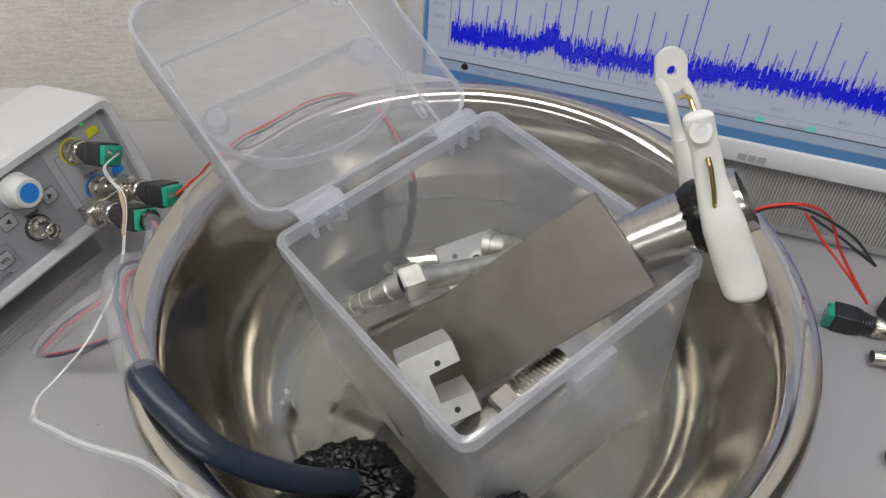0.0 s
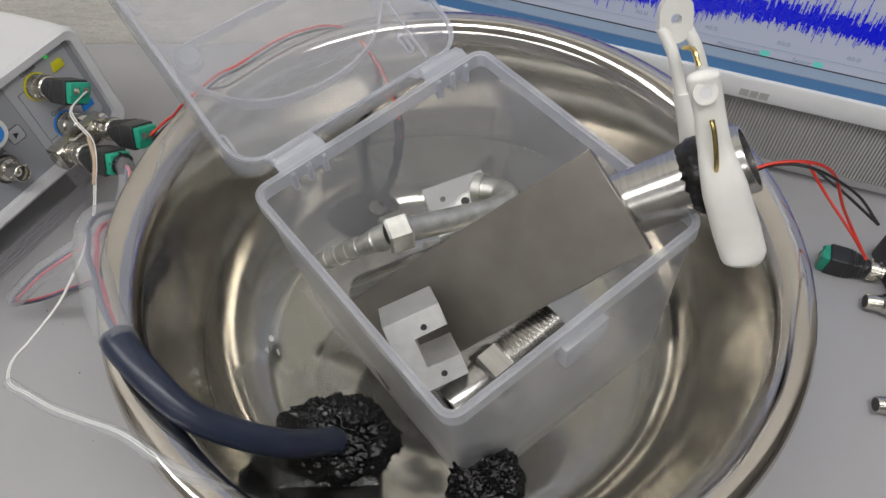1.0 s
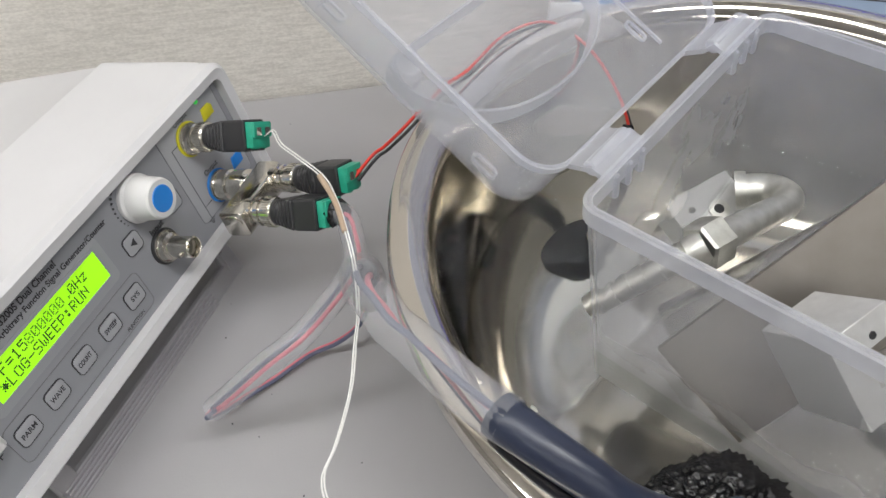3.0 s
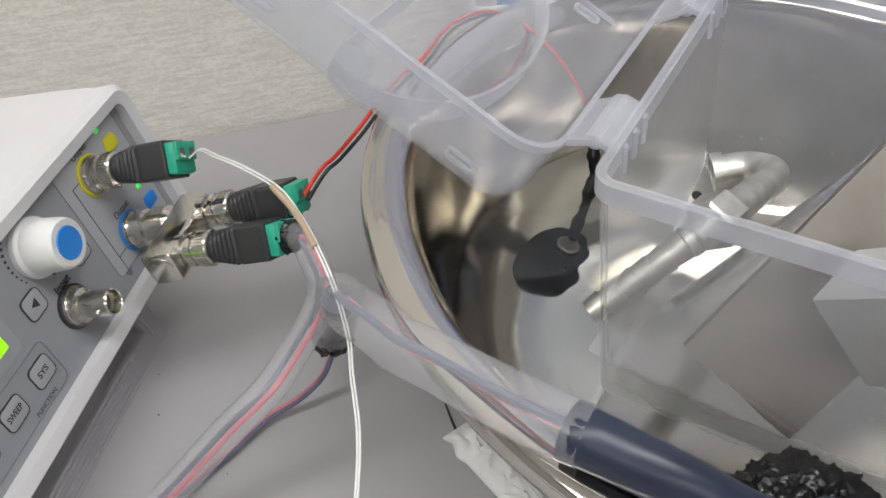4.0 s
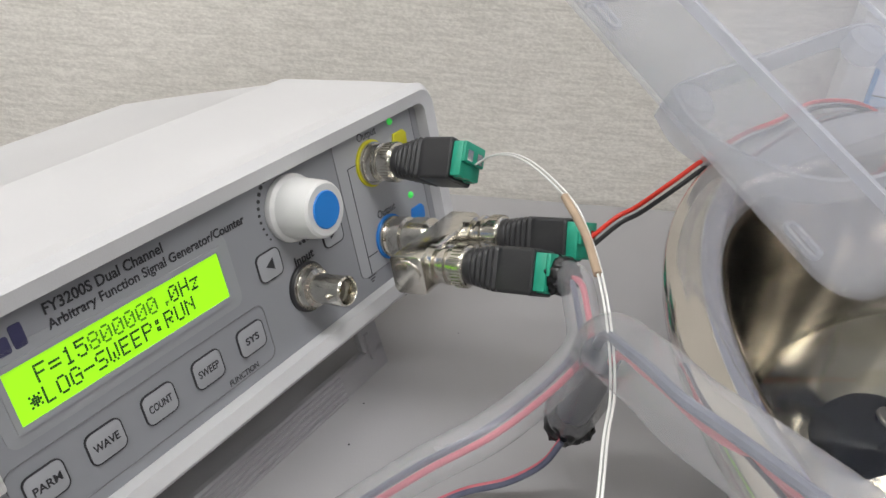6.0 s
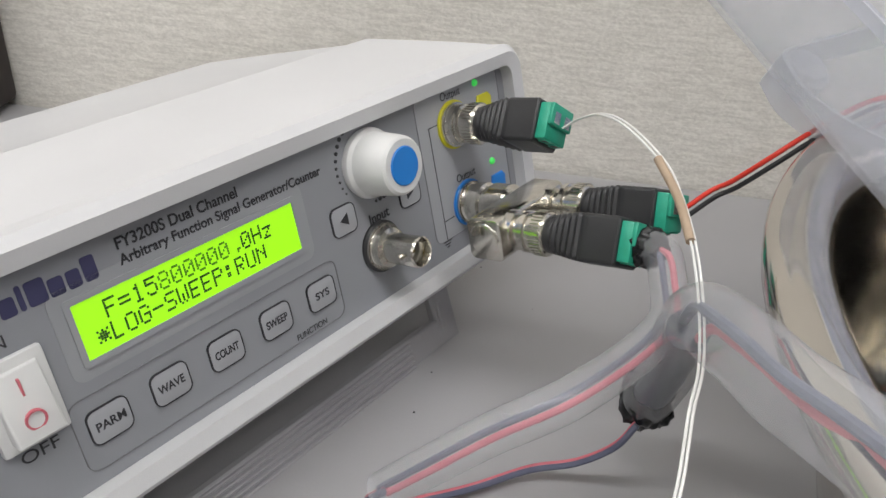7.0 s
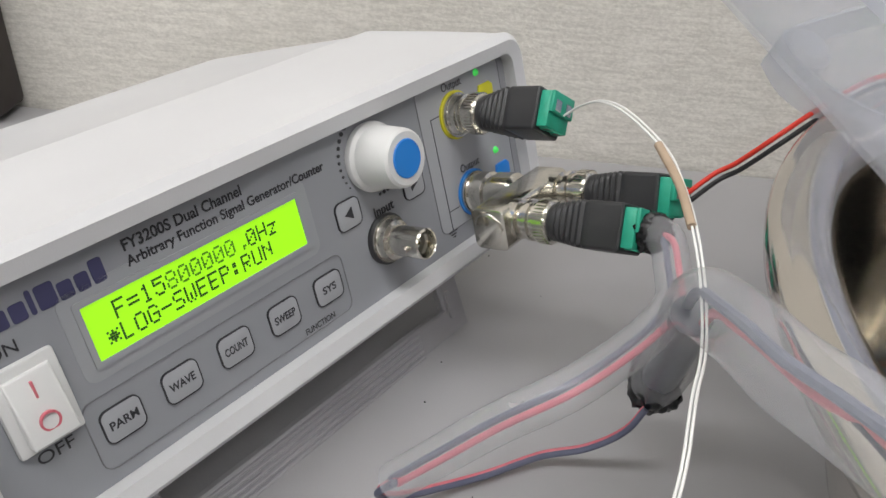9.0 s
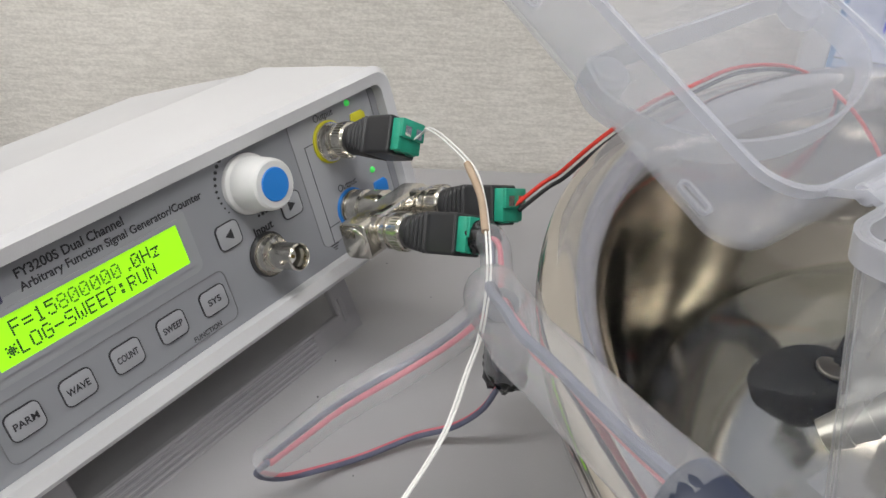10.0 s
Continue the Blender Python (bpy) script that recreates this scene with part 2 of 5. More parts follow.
def sweep(line, radius, seg=10, bm=None, caps=True, flat=None):
    """A tube along a line; radius is a number or a function of 0..1. flat: a cross-section (y, z) list instead of a circle."""
    own = bmesh.new()
    n = len(line)
    tan = [(line[min(i + 1, n - 1)] - line[max(i - 1, 0)]).normalized() for i in range(n)]
    side = tan[0].orthogonal().normalized()
    rings = []
    for i, (p, t) in enumerate(zip(line, tan)):
        side = (side - t * side.dot(t)).normalized()
        up = t.cross(side)
        r = radius(i / (n - 1)) if callable(radius) else radius
        shape = flat or [(math.cos(2 * math.pi * k / seg), math.sin(2 * math.pi * k / seg)) for k in range(seg)]
        rings.append([own.verts.new(p + side * (r * a) + up * (r * b)) for a, b in shape])
    k = len(rings[0])
    for a, b in zip(rings, rings[1:]):
        for i in range(k):
            own.faces.new((a[i], a[(i + 1) % k], b[(i + 1) % k], b[i]))
    if caps:
        own.faces.new(rings[0]), own.faces.new(rings[-1])
    return merge(bm, own)


def outline(w, h, r, seg=5, cx=0.0, cy=0.0):
    """A rounded rectangle as a ring of (x, y)."""
    pts = []
    for qx, qy, a0 in ((1, 1, 0), (-1, 1, 90), (-1, -1, 180), (1, -1, 270)):
        for s in range(seg + 1):
            a = radians(a0 + 90 * s / seg)
            pts.append((cx + qx * (w / 2 - r) + r * math.cos(a), cy + qy * (h / 2 - r) + r * math.sin(a)))
    return pts


def prism(ring, y0, y1, bevel=0.0, bm=None, m=None, top_shift=0.0):
    """A plate whose outline lies in x, z, from depth y0 (front) to y1."""
    own = bmesh.new()
    f = own.faces.new([own.verts.new((x, y0, z)) for x, z in ring])
    ext = bmesh.ops.extrude_face_region(own, geom=[f])
    for v in ext["geom"]:
        if isinstance(v, bmesh.types.BMVert):
            v.co.y = y1
    if bevel:
        edges = [e for e in own.edges if abs(e.verts[0].co.y - e.verts[1].co.y) < 1e-9]
        bmesh.ops.bevel(own, geom=edges, offset=bevel, segments=2, affect="EDGES", profile=0.5)
    return merge(bm, own, m)


def frame_ring(outer, inner, y0, y1, bm=None):
    """A flat ring between two outlines of equal count, in x, z, from y0 to y1."""
    own = bmesh.new()
    n = len(outer)
    v = [[own.verts.new((x, y, z)) for x, z in ring] for ring in (outer, inner) for y in (y0, y1)]
    for i in range(n):
        j = (i + 1) % n
        own.faces.new((v[0][i], v[0][j], v[2][j], v[2][i]))
        own.faces.new((v[1][i], v[1][j], v[3][j], v[3][i]))
        own.faces.new((v[0][i], v[0][j], v[1][j], v[1][i]))
        own.faces.new((v[2][i], v[2][j], v[3][j], v[3][i]))
    return merge(bm, own)


def letters(text, size, m, mat, parent, width=None, name="lettering", weight=0.0, align="LEFT", label=""):
    """Raised print in the built-in font, in the x-y plane of m. width: the length to which the line is set."""
    cu = bpy.data.curves.new(name, "FONT")
    cu.body, cu.size, cu.extrude, cu.offset, cu.align_x = text, size, 0.00004, weight, align
    ob = bpy.data.objects.new(name, cu)
    scene.collection.objects.link(ob)
    bpy.context.view_layer.update()
    me = bpy.data.meshes.new_from_object(ob)
    bpy.data.objects.remove(ob)
    if width:
        xs = [v.co.x for v in me.vertices]
        k = width / max(max(xs) - min(xs), 1e-6)
        for v in me.vertices:
            v.co.x *= k
    me.transform(m)
    me.materials.clear()
    me.materials.append(mat)
    out = new(name, me)
    out.parent = parent
    if label:
        out["label"] = label
    return out


def axes(x, y, z, o):
    return Matrix(((x[0], y[0], z[0], o[0]), (x[1], y[1], z[1], o[1]), (x[2], y[2], z[2], o[2]), (0, 0, 0, 1)))


def along(p, d, up=(0, 0, 1)):
    """A frame at p whose z runs along d."""
    z = Vector(d).normalized()
    x = Vector(up).cross(z)
    x = x.normalized() if x.length > 1e-6 else z.orthogonal().normalized()
    return axes(x, z.cross(x), z, p)


def lumpy(r, squash, seed, rough=0.18, sub=4, fine=1.0):
    bm = bmesh.new()
    bmesh.ops.create_icosphere(bm, subdivisions=sub, radius=1)
    for v in bm.verts:
        n = v.co.normalized()
        k = 1 + rough * noise.fractal(n * 2.2 + Vector((seed, 0, 0)), 1.0, 2.0, 3) + fine * (0.07 * noise.noise(n * 8 + Vector((0, seed, 0))) + 0.05 * noise.noise(n * 17 + Vector((seed, seed, 0))))
        v.co = Vector((n.x * r * squash[0], n.y * r * squash[1], n.z * r * squash[2])) * k
    return bm


# ---- the setting ----
WALL_Y = 0.272


def slab(name, lo, hi, mat, label, category, bevel=0.0):
    return tagged(part(name, box(lo, hi, bevel), mat), label, category, kind="structure")


slab("floor", (-3.0, -3.2, -0.80), (3.0, WALL_Y + 0.1, -0.75), FLOORING, "dark grey office carpet floor", "floor")
slab("wall_north", (-3.1, WALL_Y, -0.75), (3.1, WALL_Y + 0.1, 1.75), WALLPAPER, "cream woven-textured wallpaper behind the desk", "wall")
# unseen walls closing the room; PAINT is toned down to dim mirrored light
slab("wall_south", (-3.1, -3.3, -0.75), (3.1, -3.2, 1.75), PAINT, "plain taupe office wall, unseen, toned to darken reflections", "wall")
slab("wall_west", (-3.1, -3.2, -0.75), (-3.0, WALL_Y, 1.75), PAINT, "plain taupe office wall, unseen, toned to darken reflections", "wall")
slab("wall_east", (3.0, -3.2, -0.75), (3.1, WALL_Y, 1.75), PAINT, "plain taupe office wall, unseen, toned to darken reflections", "wall")
slab("ceiling", (-3.1, -3.3, 1.75), (3.1, WALL_Y + 0.1, 1.85), CEILING, "white board ceiling", "ceiling")


def ceiling_lamp(x, y):
    t = thing("ceiling_light", pose(x, y, 1.75), "white ceiling fitting with two fluorescent tubes", "ceiling light", "ceiling lights")
    part("housing", box((-0.62, -0.11, -0.05), (0.62, 0.11, -0.002), 0.008), WHITEPL, t)
    for s in (-0.06, 0.06):
        part("tube", rod(0.015, -0.58, 0.58, 16, m=pose(0, s, -0.07, 0, 90, 0)), LAMP, t, "glowing fluorescent tube")
    return t


for lx, ly in ((-1.65, -0.45), (0.25, -0.45), (-1.65, -2.0), (0.25, -2.0)):
    ceiling_lamp(lx, ly)
for lx, ly, watts in ((-0.7, -0.45, 32), (-0.7, -2.0, 12)):
    lamp = bpy.data.lights.new("ceiling_glow", "AREA")
    lamp.shape, lamp.size, lamp.size_y, lamp.energy, lamp.color = "RECTANGLE", 3.1, 0.25, watts, (0.99, 0.985, 0.985)
    new("ceiling_glow", lamp).matrix_basis = pose(lx, ly, 1.66)


def desk():
    t = thing("desk", pose(0, 0, 0), "pale grey laminate desk against the wall", "desk")
    part("desktop", box((-1.25, -0.42, -0.03), (1.15, WALL_Y - 0.002, 0), 0.003), TABLE, t)
    for x in (-1.2, 1.06):
        part("leg", box((x, -0.38, -0.75), (x + 0.04, WALL_Y - 0.05, -0.03), 0.003), BEZEL, t)
    return t


desk()

# ---- steel bowl ----
WATER_Z = 0.040


def steel_bowl():
    inner = [(0.0000, 0.0031), (0.0821, 0.0031), (0.0947, 0.0040), (0.1063, 0.0080), (0.1169, 0.0161), (0.1256, 0.0285), (0.1319, 0.0428), (0.1357, 0.0553), (0.1399, 0.0714), (0.1439, 0.0874), (0.1470, 0.0995), (0.1488, 0.1044), (0.1519, 0.1086), (0.1555, 0.1111), (0.1594, 0.1120), (0.1633, 0.1111), (0.1650, 0.1090), (0.1655, 0.1063), (0.1650, 0.1037), (0.1628, 0.1026)]
    outer = [(0.1546, 0.1039), (0.1507, 0.1004), (0.1454, 0.0874), (0.1413, 0.0714), (0.1372, 0.0553), (0.1333, 0.0428), (0.1270, 0.0281), (0.1183, 0.0147), (0.1072, 0.0062), (0.0947, 0.0018), (0.0821, 0.0000), (0.0000, 0.0000)]
    return tagged(part("steel_bowl", lathe(inner + outer, 128), STEEL, angle=60), "large polished stainless steel bowl with rolled rim, holding water", "bowl")


steel_bowl()

# box frame: x along its front side, y along its hinge side, z out of its mouth
BOX_L, BOX_B, BOX_F = Vector((-0.0962, 0.0153, 0.1248)), Vector((0.0123, 0.0960, 0.1413)), Vector((-0.0113, -0.1051, 0.1343))
BX, BY = (BOX_F - BOX_L).normalized(), (BOX_B - BOX_L).normalized()
BZ = BX.cross(BY).normalized()
BY = BZ.cross(BX)
BW, BD, BH = 0.147, 0.137, 0.117
BOX = axes(BX, BY, BZ, BOX_L)


def tray(w, d, h, taper, wall, r, fil=0.003, seg=8):
    """An open tray with rounded corners: mouth at z = 0, floor at z = -h, with walls of a real thickness."""
    own = bmesh.new()

    def ring(off, z):
        return [own.verts.new((x, y, z)) for x, y in outline(w - 2 * off, d - 2 * off, max(r - off * 0.5, 0.0008), seg, w / 2, d / 2)]

    rings = [ring(0, 0), ring(taper * 0.5, -h * 0.5), ring(taper, -h + fil), ring(taper + fil * 0.3, -h + fil * 0.3), ring(taper + fil, -h),
             ring(taper + fil + 0.0002, -h + wall), ring(taper + fil * 0.3 + wall, -h + fil * 0.3 + wall), ring(taper + wall, -h + fil + wall * 0.5),
             ring(taper * 0.5 + wall, -h * 0.5), ring(wall, 0)]
    for a, b in zip(rings, rings[1:] + rings[:1]):
        if a is rings[4]:
            continue
        for i in range(len(a)):
            j = (i + 1) % len(a)
            own.faces.new((a[i], a[j], b[j], b[i]))
    own.faces.new(rings[4]), own.faces.new(rings[5])
    return own


def mouth_band(w, d, out, inn, z0, z1, r, seg=6):
    own = bmesh.new()
    a, b = outline(w + 2 * out, d + 2 * out, r + out, seg, w / 2, d / 2), outline(w - 2 * inn, d - 2 * inn, max(r - inn, 0.0008), seg, w / 2, d / 2)
    v = [[own.verts.new((x, y, z)) for x, y in ring] for ring in (a, b) for z in (z0, z1)]
    n = len(a)
    for i in range(n):
        j = (i + 1) % n
        for p, q in ((0, 1), (0, 2), (1, 3), (2, 3)):
            own.faces.new((v[p][i], v[p][j], v[q][j], v[q][i]))
    return own


# lid frame: x along the hinge, y up the leaning lid, z out of its mouth
LID_TILT = radians(24.2)
LX = Vector((0.7969, 0.6007, 0.0638)).normalized()
LOUT = Vector((-LX.y, LX.x, 0)).normalized()
LY = LOUT * math.cos(LID_TILT) + Vector((0, 0, 1)) * math.sin(LID_TILT)
LZ = LX.cross(LY).normalized()
LY = LZ.cross(LX)
LW, LD, LH = 0.138, 0.140, 0.033
LID = axes(LX, LY, LZ, (-0.1026, 0.0295, 0.1226))


def storage_box():
    t = thing("storage_box", BOX, "open frosted clear plastic storage box in a steel bowl", "storage box")
    part("body", tray(BW, BD, BH, 0.006, 0.0015, 0.007), BOXPP, t)
    part("rim", mouth_band(BW, BD, 0.0012, 0.0022, -0.0075, 0.0, 0.007, 8), EDGEPP, t, "thickened rim")
    # catch on the side away from the hinge
    c = box((BW - 0.003, BD * 0.40, -0.024), (BW + 0.0045, BD * 0.58, -0.008), 0.0015)
    part("catch", c, EDGEPP, t, "moulded front catch")
    lid = part("lid", tray(LW, LD, LH, 0.0012, 0.0013, 0.016), LIDPP, t, "clear leaning lid, hinged wide open")
    m = BOX.inverted() @ LID
    lid.matrix_local = m
    part("lid_rim", mouth_band(LW, LD, 0.0007, 0.0012, -0.0032, 0.0, 0.016, 8), EDGEPP, lid)
    for sx, sy in ((0.0080, 0.0245), (LW - 0.0132, 0.0245), (0.0110, 0.1150), (LW - 0.0142, 0.1150)):
        f = mouth_band(0.005, 0.013, 0, 0.0012, -LH + 0.0012, -LH + 0.0026, 0.0024)
        f.transform(Matrix.Translation((sx - 0.0025, sy - 0.0065, 0)))
        part("foot", f, EDGEPP, lid)
    # carrying handle folded on the outside of the lid: a D-shaped strap
    dee = [(0.0130, 0.0830), (0.0105, 0.0710), (0.0165, 0.0565), (0.0280, 0.0435), (0.0450, 0.0340), (0.0700, 0.0290), (0.0950, 0.0310), (0.1150, 0.0390), (0.1290, 0.0530), (0.1300, 0.0740), (0.1240, 0.0845), (0.0750, 0.0855), (0.0220, 0.0850), (0.0130, 0.0830)]
    ring = spline([Vector((x, y, 0)) for x, y in dee], 6)[:-1]
    bm = bmesh.new()
    mid = Vector((0.070, 0.058, 0))
    cols = []
    for p in ring:
        inn = p + (mid - p).normalized() * 0.0014
        cols.append([bm.verts.new((q.x, q.y, z)) for q, z in ((p, -LH - 0.0115), (p, -LH - 0.0004), (inn, -LH - 0.0004), (inn, -LH - 0.0115))])
    for a, b in zip(cols, cols[1:] + cols[:1]):
        for k in range(4):
            bm.faces.new((a[k], a[(k + 1) % 4], b[(k + 1) % 4], b[k]))
    part("handle", bm, EDGEPP, lid, "frosted D-shaped carrying handle")
    for x in (0.020, 0.122):
        part("handle_pivot", rod(0.0075, -LH - 0.011, -LH - 0.0006, 24, 0.002, m=Matrix.Translation((x, 0.078, 0))), EDGEPP, lid)
    # added ridges imitate the highlight along the lid plate's inner edges
    part("edge_highlight", box((0.0060, 0.1195, -LH + 0.0012), (0.1270, 0.1205, -LH + 0.0034), 0.0003, 1), EDGEPP, lid)
    part("edge_highlight", box((0.1300, 0.0120, -LH + 0.0012), (0.1310, 0.1160, -LH + 0.0034), 0.0003, 1), EDGEPP, lid)
    # hinges
    inv = BOX.inverted()
    for s0, s1 in ((0.016, 0.042), (0.103, 0.129)):
        h = part("hinge", bmesh.new(), EDGEPP, t, "moulded plastic hinge")
        bm = bmesh.new()
        a0, a1 = inv @ (LID @ Vector((s0, 0.0, -0.001))), inv @ (LID @ Vector((s1, 0.0, -0.001)))
        q = []
        for y, e in ((s0, a0), (s1, a1)):
            q.append([Vector((0.001, y, -0.001)), Vector((-0.006, y, 0.0015)), (Vector((0.0, y, 0)) + Vector((e.x, y, e.z))) / 2 + Vector((0, 0, 0.002)), Vector((e.x, y, e.z + 0.001))])
        top = [[bm.verts.new(p) for p in row] for row in q]
        bot = [[bm.verts.new(p - Vector((0, 0, 0.0024))) for p in row] for row in q]
        for i in range(3):
            for rws in (top, bot):
                bm.faces.new((rws[0][i], rws[1][i], rws[1][i + 1], rws[0][i + 1]))
            for k in (0, 1):
                bm.faces.new((top[k][i], top[k][i + 1], bot[k][i + 1], bot[k][i]))
        for i in (0, 3):
            bm.faces.new((top[0][i], top[1][i], bot[1][i], bot[0][i]))
        rod(0.0032, s0 + 0.001, s1 - 0.001, 14, 0.0006, bm, pose(-0.007, 0, -0.001, -90, 0, 0))
        for k in range(3):
            y = s0 + 0.003 + k * (s1 - s0 - 0.009) / 2
            box((-0.002, y, -0.013), (0.0035, y + 0.003, -0.001), 0.0008, 1, bm)
        bm.to_mesh(h.data)
        h.data.materials.clear()
        h.data.materials.append(EDGEPP)
        bm.free()
    return t


storage_box()


def water():
    """The water's skin: a disc with a square gap where the box stands."""
    bm = bmesh.new()
    n = 96
    ring = [Vector((0.1290 * math.cos(2 * math.pi * i / n), 0.1290 * math.sin(2 * math.pi * i / n), WATER_Z)) for i in range(n)]
    mid = BOX @ Vector((BW / 2, BD / 2, -BH * 0.66))
    inner = []
    for p in ring:
        d = (BOX.inverted().to_3x3() @ (p - Vector((mid.x, mid.y, WATER_Z))))
        k = 1 / max(abs(d.x) / (BW / 2 - 0.0035), abs(d.y) / (BD / 2 - 0.0035), 1e-6)
        q = Vector((mid.x, mid.y, WATER_Z)) + (p - Vector((mid.x, mid.y, WATER_Z))) * min(k, 0.985)
        inner.append(q)
    a, b = [bm.verts.new(p) for p in ring], [bm.verts.new(p) for p in inner]
    for i in range(n):
        bm.faces.new((a[i], a[(i + 1) % n], b[(i + 1) % n], b[i]))
    # the skin climbs a little where it meets the steel
    c = [bm.verts.new((p.x * 1.0075, p.y * 1.0075, WATER_Z + 0.0006)) for p in ring]
    d = [bm.verts.new((p.x * 1.0105, p.y * 1.0105, WATER_Z + 0.0022)) for p in ring]
    for u, w in ((a, c), (c, d)):
        for i in range(n):
            bm.faces.new((u[i], u[(i + 1) % n], w[(i + 1) % n], w[i]))
    ob = part("water", bm, WATER, angle=80)
    if sum(p.normal.z for p in ob.data.polygons) < 0:
        ob.data.flip_normals()
    return tagged(ob, "shallow clear water standing in the steel bowl", "water", kind="structure")


water()

# ---- signal generator ----
GU, GN, GV = Vector((0.53149, 0.84707, 0)), Vector((0.80477, -0.50495, 0.31205)), Vector((-0.26433, 0.16585, 0.95007))
GEN_O = Vector((-0.3093, 0.0143, 0.0831))
GEN = axes(GU, -GN, GV, GEN_O)  # x to its right, y into the case, z up the panel; origin: top left corner of the display
FLAT = pose(0, 0, 0, 90, 0, 0)   # lettering on the panel


def at(x, z, y=-0.0002):
    return Matrix.Translation((x * MM, y, z * MM)) @ FLAT


def ring_key(w, h, cx, cz, r, mat, parent, name="key_outline", t=0.00045, y=-0.0003):
    """A printed outline."""
    o = outline(w * MM, h * MM, r * MM, 4, cx * MM, cz * MM)
    i = outline(w * MM - 2 * t, h * MM - 2 * t, r * MM - t * 0.8, 4, cx * MM, cz * MM)
    return part(name, frame_ring(o, i, y, 0.0), mat, parent)


def signal_generator():
    t = thing("signal_generator", GEN, "white bench signal generator with green display on tilt stand", "signal generator")
    x0, x1, z0, z1 = -37, 176, -50, 20.5
    w, h, cx, cz = (x1 - x0) * MM, (z1 - z0) * MM, (x0 + x1) / 2 * MM, (z0 + z1) / 2 * MM
    # case: cross-sections from the bezel backwards, a crease across its roof
    bm = bmesh.new()
    secs = []
    for y, grow, up in ((0.004, 0.0, 0.0), (0.020, 0.0005, 0.0008), (0.064, 0.0010, 0.0032), (0.067, 0.0, 0.0027), (0.120, -0.001, 0.0015), (0.168, -0.002, 0.0), (0.172, -0.006, -0.003)):
        ring = outline(w + 2 * grow, h + 2 * grow, 0.008, 5, cx, cz)
        secs.append([bm.verts.new((x, y, z + (up if z > cz else 0.16 * (y - 0.004)))) for x, z in ring])
    for a, b in zip(secs, secs[1:]):
        for i in range(len(a)):
            j = (i + 1) % len(a)
            bm.faces.new((a[i], a[j], b[j], b[i]))
    bm.faces.new(secs[0]), bm.faces.new(secs[-1])
    part("case", bm, CASE, t, angle=30)
    bz = bmesh.new()
    outer, mid_, inner = outline(w, h, 0.009, 6, cx, cz), outline(w - 0.005, h - 0.005, 0.007, 6, cx, cz), outline(w - 0.014, h - 0.014, 0.004, 6, cx, cz)
    rings = [[bz.verts.new((x, y, z)) for x, z in o] for o, y in ((outer, 0.0045), (outer, -0.003), (mid_, -0.0055), (inner, -0.0045), (inner, 0.0005))]
    for a, b in zip(rings, rings[1:]):
        for i in range(len(a)):
            j = (i + 1) % len(a)
            bz.faces.new((a[i], a[j], b[j], b[i]))
    part("bezel", bz, CASE, t, angle=35)
    part("front_panel", prism(outline(w - 0.0142, h - 0.0142, 0.004, 5, cx, cz), 0.0, 0.003), PANEL, t, "grey printed panel film")
    # paler fields
    fld = prism(outline(0.0455, 0.0505, 0.003, 4, 0.1425, -0.0115), -0.0001, 0.0002)
    part("output_field", fld, PANEL2, t)
    ring_key(45.5, 50.5, 142.5, -11.5, 3, OUTLINE, t, "field_outline", 0.00022)
    ring_key(83.5, 18.5, 33.2, -30.2, 3, OUTLINE, t, "field_outline", 0.0002)
    # display
    part("display_window", prism(outline(0.0735, 0.0225, 0.003, 4, 0.03225, -0.0066), -0.0002, 0.0002), SURROUND, t, "grey display surround")
    well = frame_ring(outline(0.0675, 0.0168, 0.0008, 3, 0.0323, -0.0067), outline(0.0645, 0.0137, 0.0003, 3, 0.0323, -0.0067), -0.0007, 0.0)
    part("display_frame", well, SURROUND, t)
    lcd = part("display", box((0.0, -0.00035, -0.0136), (0.0646, 0.0, 0.0001)), LCD, t, "lit yellow-green character display")
    dots(lcd)
    # writing
    letters("FY3200S Dual Channel", 0.0040, at(14.3, 7.6), INK, t, 0.0345, weight=0.00008)
    letters("Arbitrary Function Signal Generator/Counter", 0.0036, at(14.3, 3.8), INK, t, 0.0632, weight=0.00008)
    for k, (bw, bh) in enumerate(((3.6, 5.6), (3.4, 4.2), (3.4, 4.2), (1.2, 5.8), (4.2, 5.6), (3.4, 4.2), (3.2, 4.2), (3.2, 5.8))):
        bx = -21.5 + sum((4.3, 4.1, 4.1, 1.9, 4.7, 4.1, 3.9, 3.9)[:k])
        part("brand_mark", prism(outline(bw * MM, bh * MM, 0.0006, 2, (bx + bw / 2) * MM, (3.4 + bh / 2) * MM), -0.0002, 0.0), INKBLUE, t)
    letters("Output", 0.0040, at(133.2, 9.2), INK, t, 0.0105)
    letters("Output", 0.0040, at(135.0, -19.6), INK, t, 0.0105)
    letters("Input", 0.0044, at(91.6, -17.6), INK, t, 0.0088, weight=0.00008)
    letters("FUNCTION", 0.0026, at(55.5, -38.6), INK, t, 0.0115)
    letters("ON", 0.0042, at(-21.0, -2.0), INK, t, 0.0065)
    letters("OFF", 0.0042, at(-20.5, -28.2), INK, t, 0.0085)
    for text, x in (("PARM", -0.3), ("WAVE", 16.3), ("COUNT", 33.2), ("SWEEP", 50.3), ("SYS", 67.5)):
        key = part("key", prism(outline(0.0105, 0.0088, 0.002, 4, x * MM, -0.0292), -0.00055, 0.0, 0.0003), PANEL2, t, "soft printed key")
        ring_key(10.6, 8.9, x, -29.2, 2.1, INK, key, t=0.0003, y=-0.0006)
        wd = {"SYS": 5.2}.get(text, 7.4)
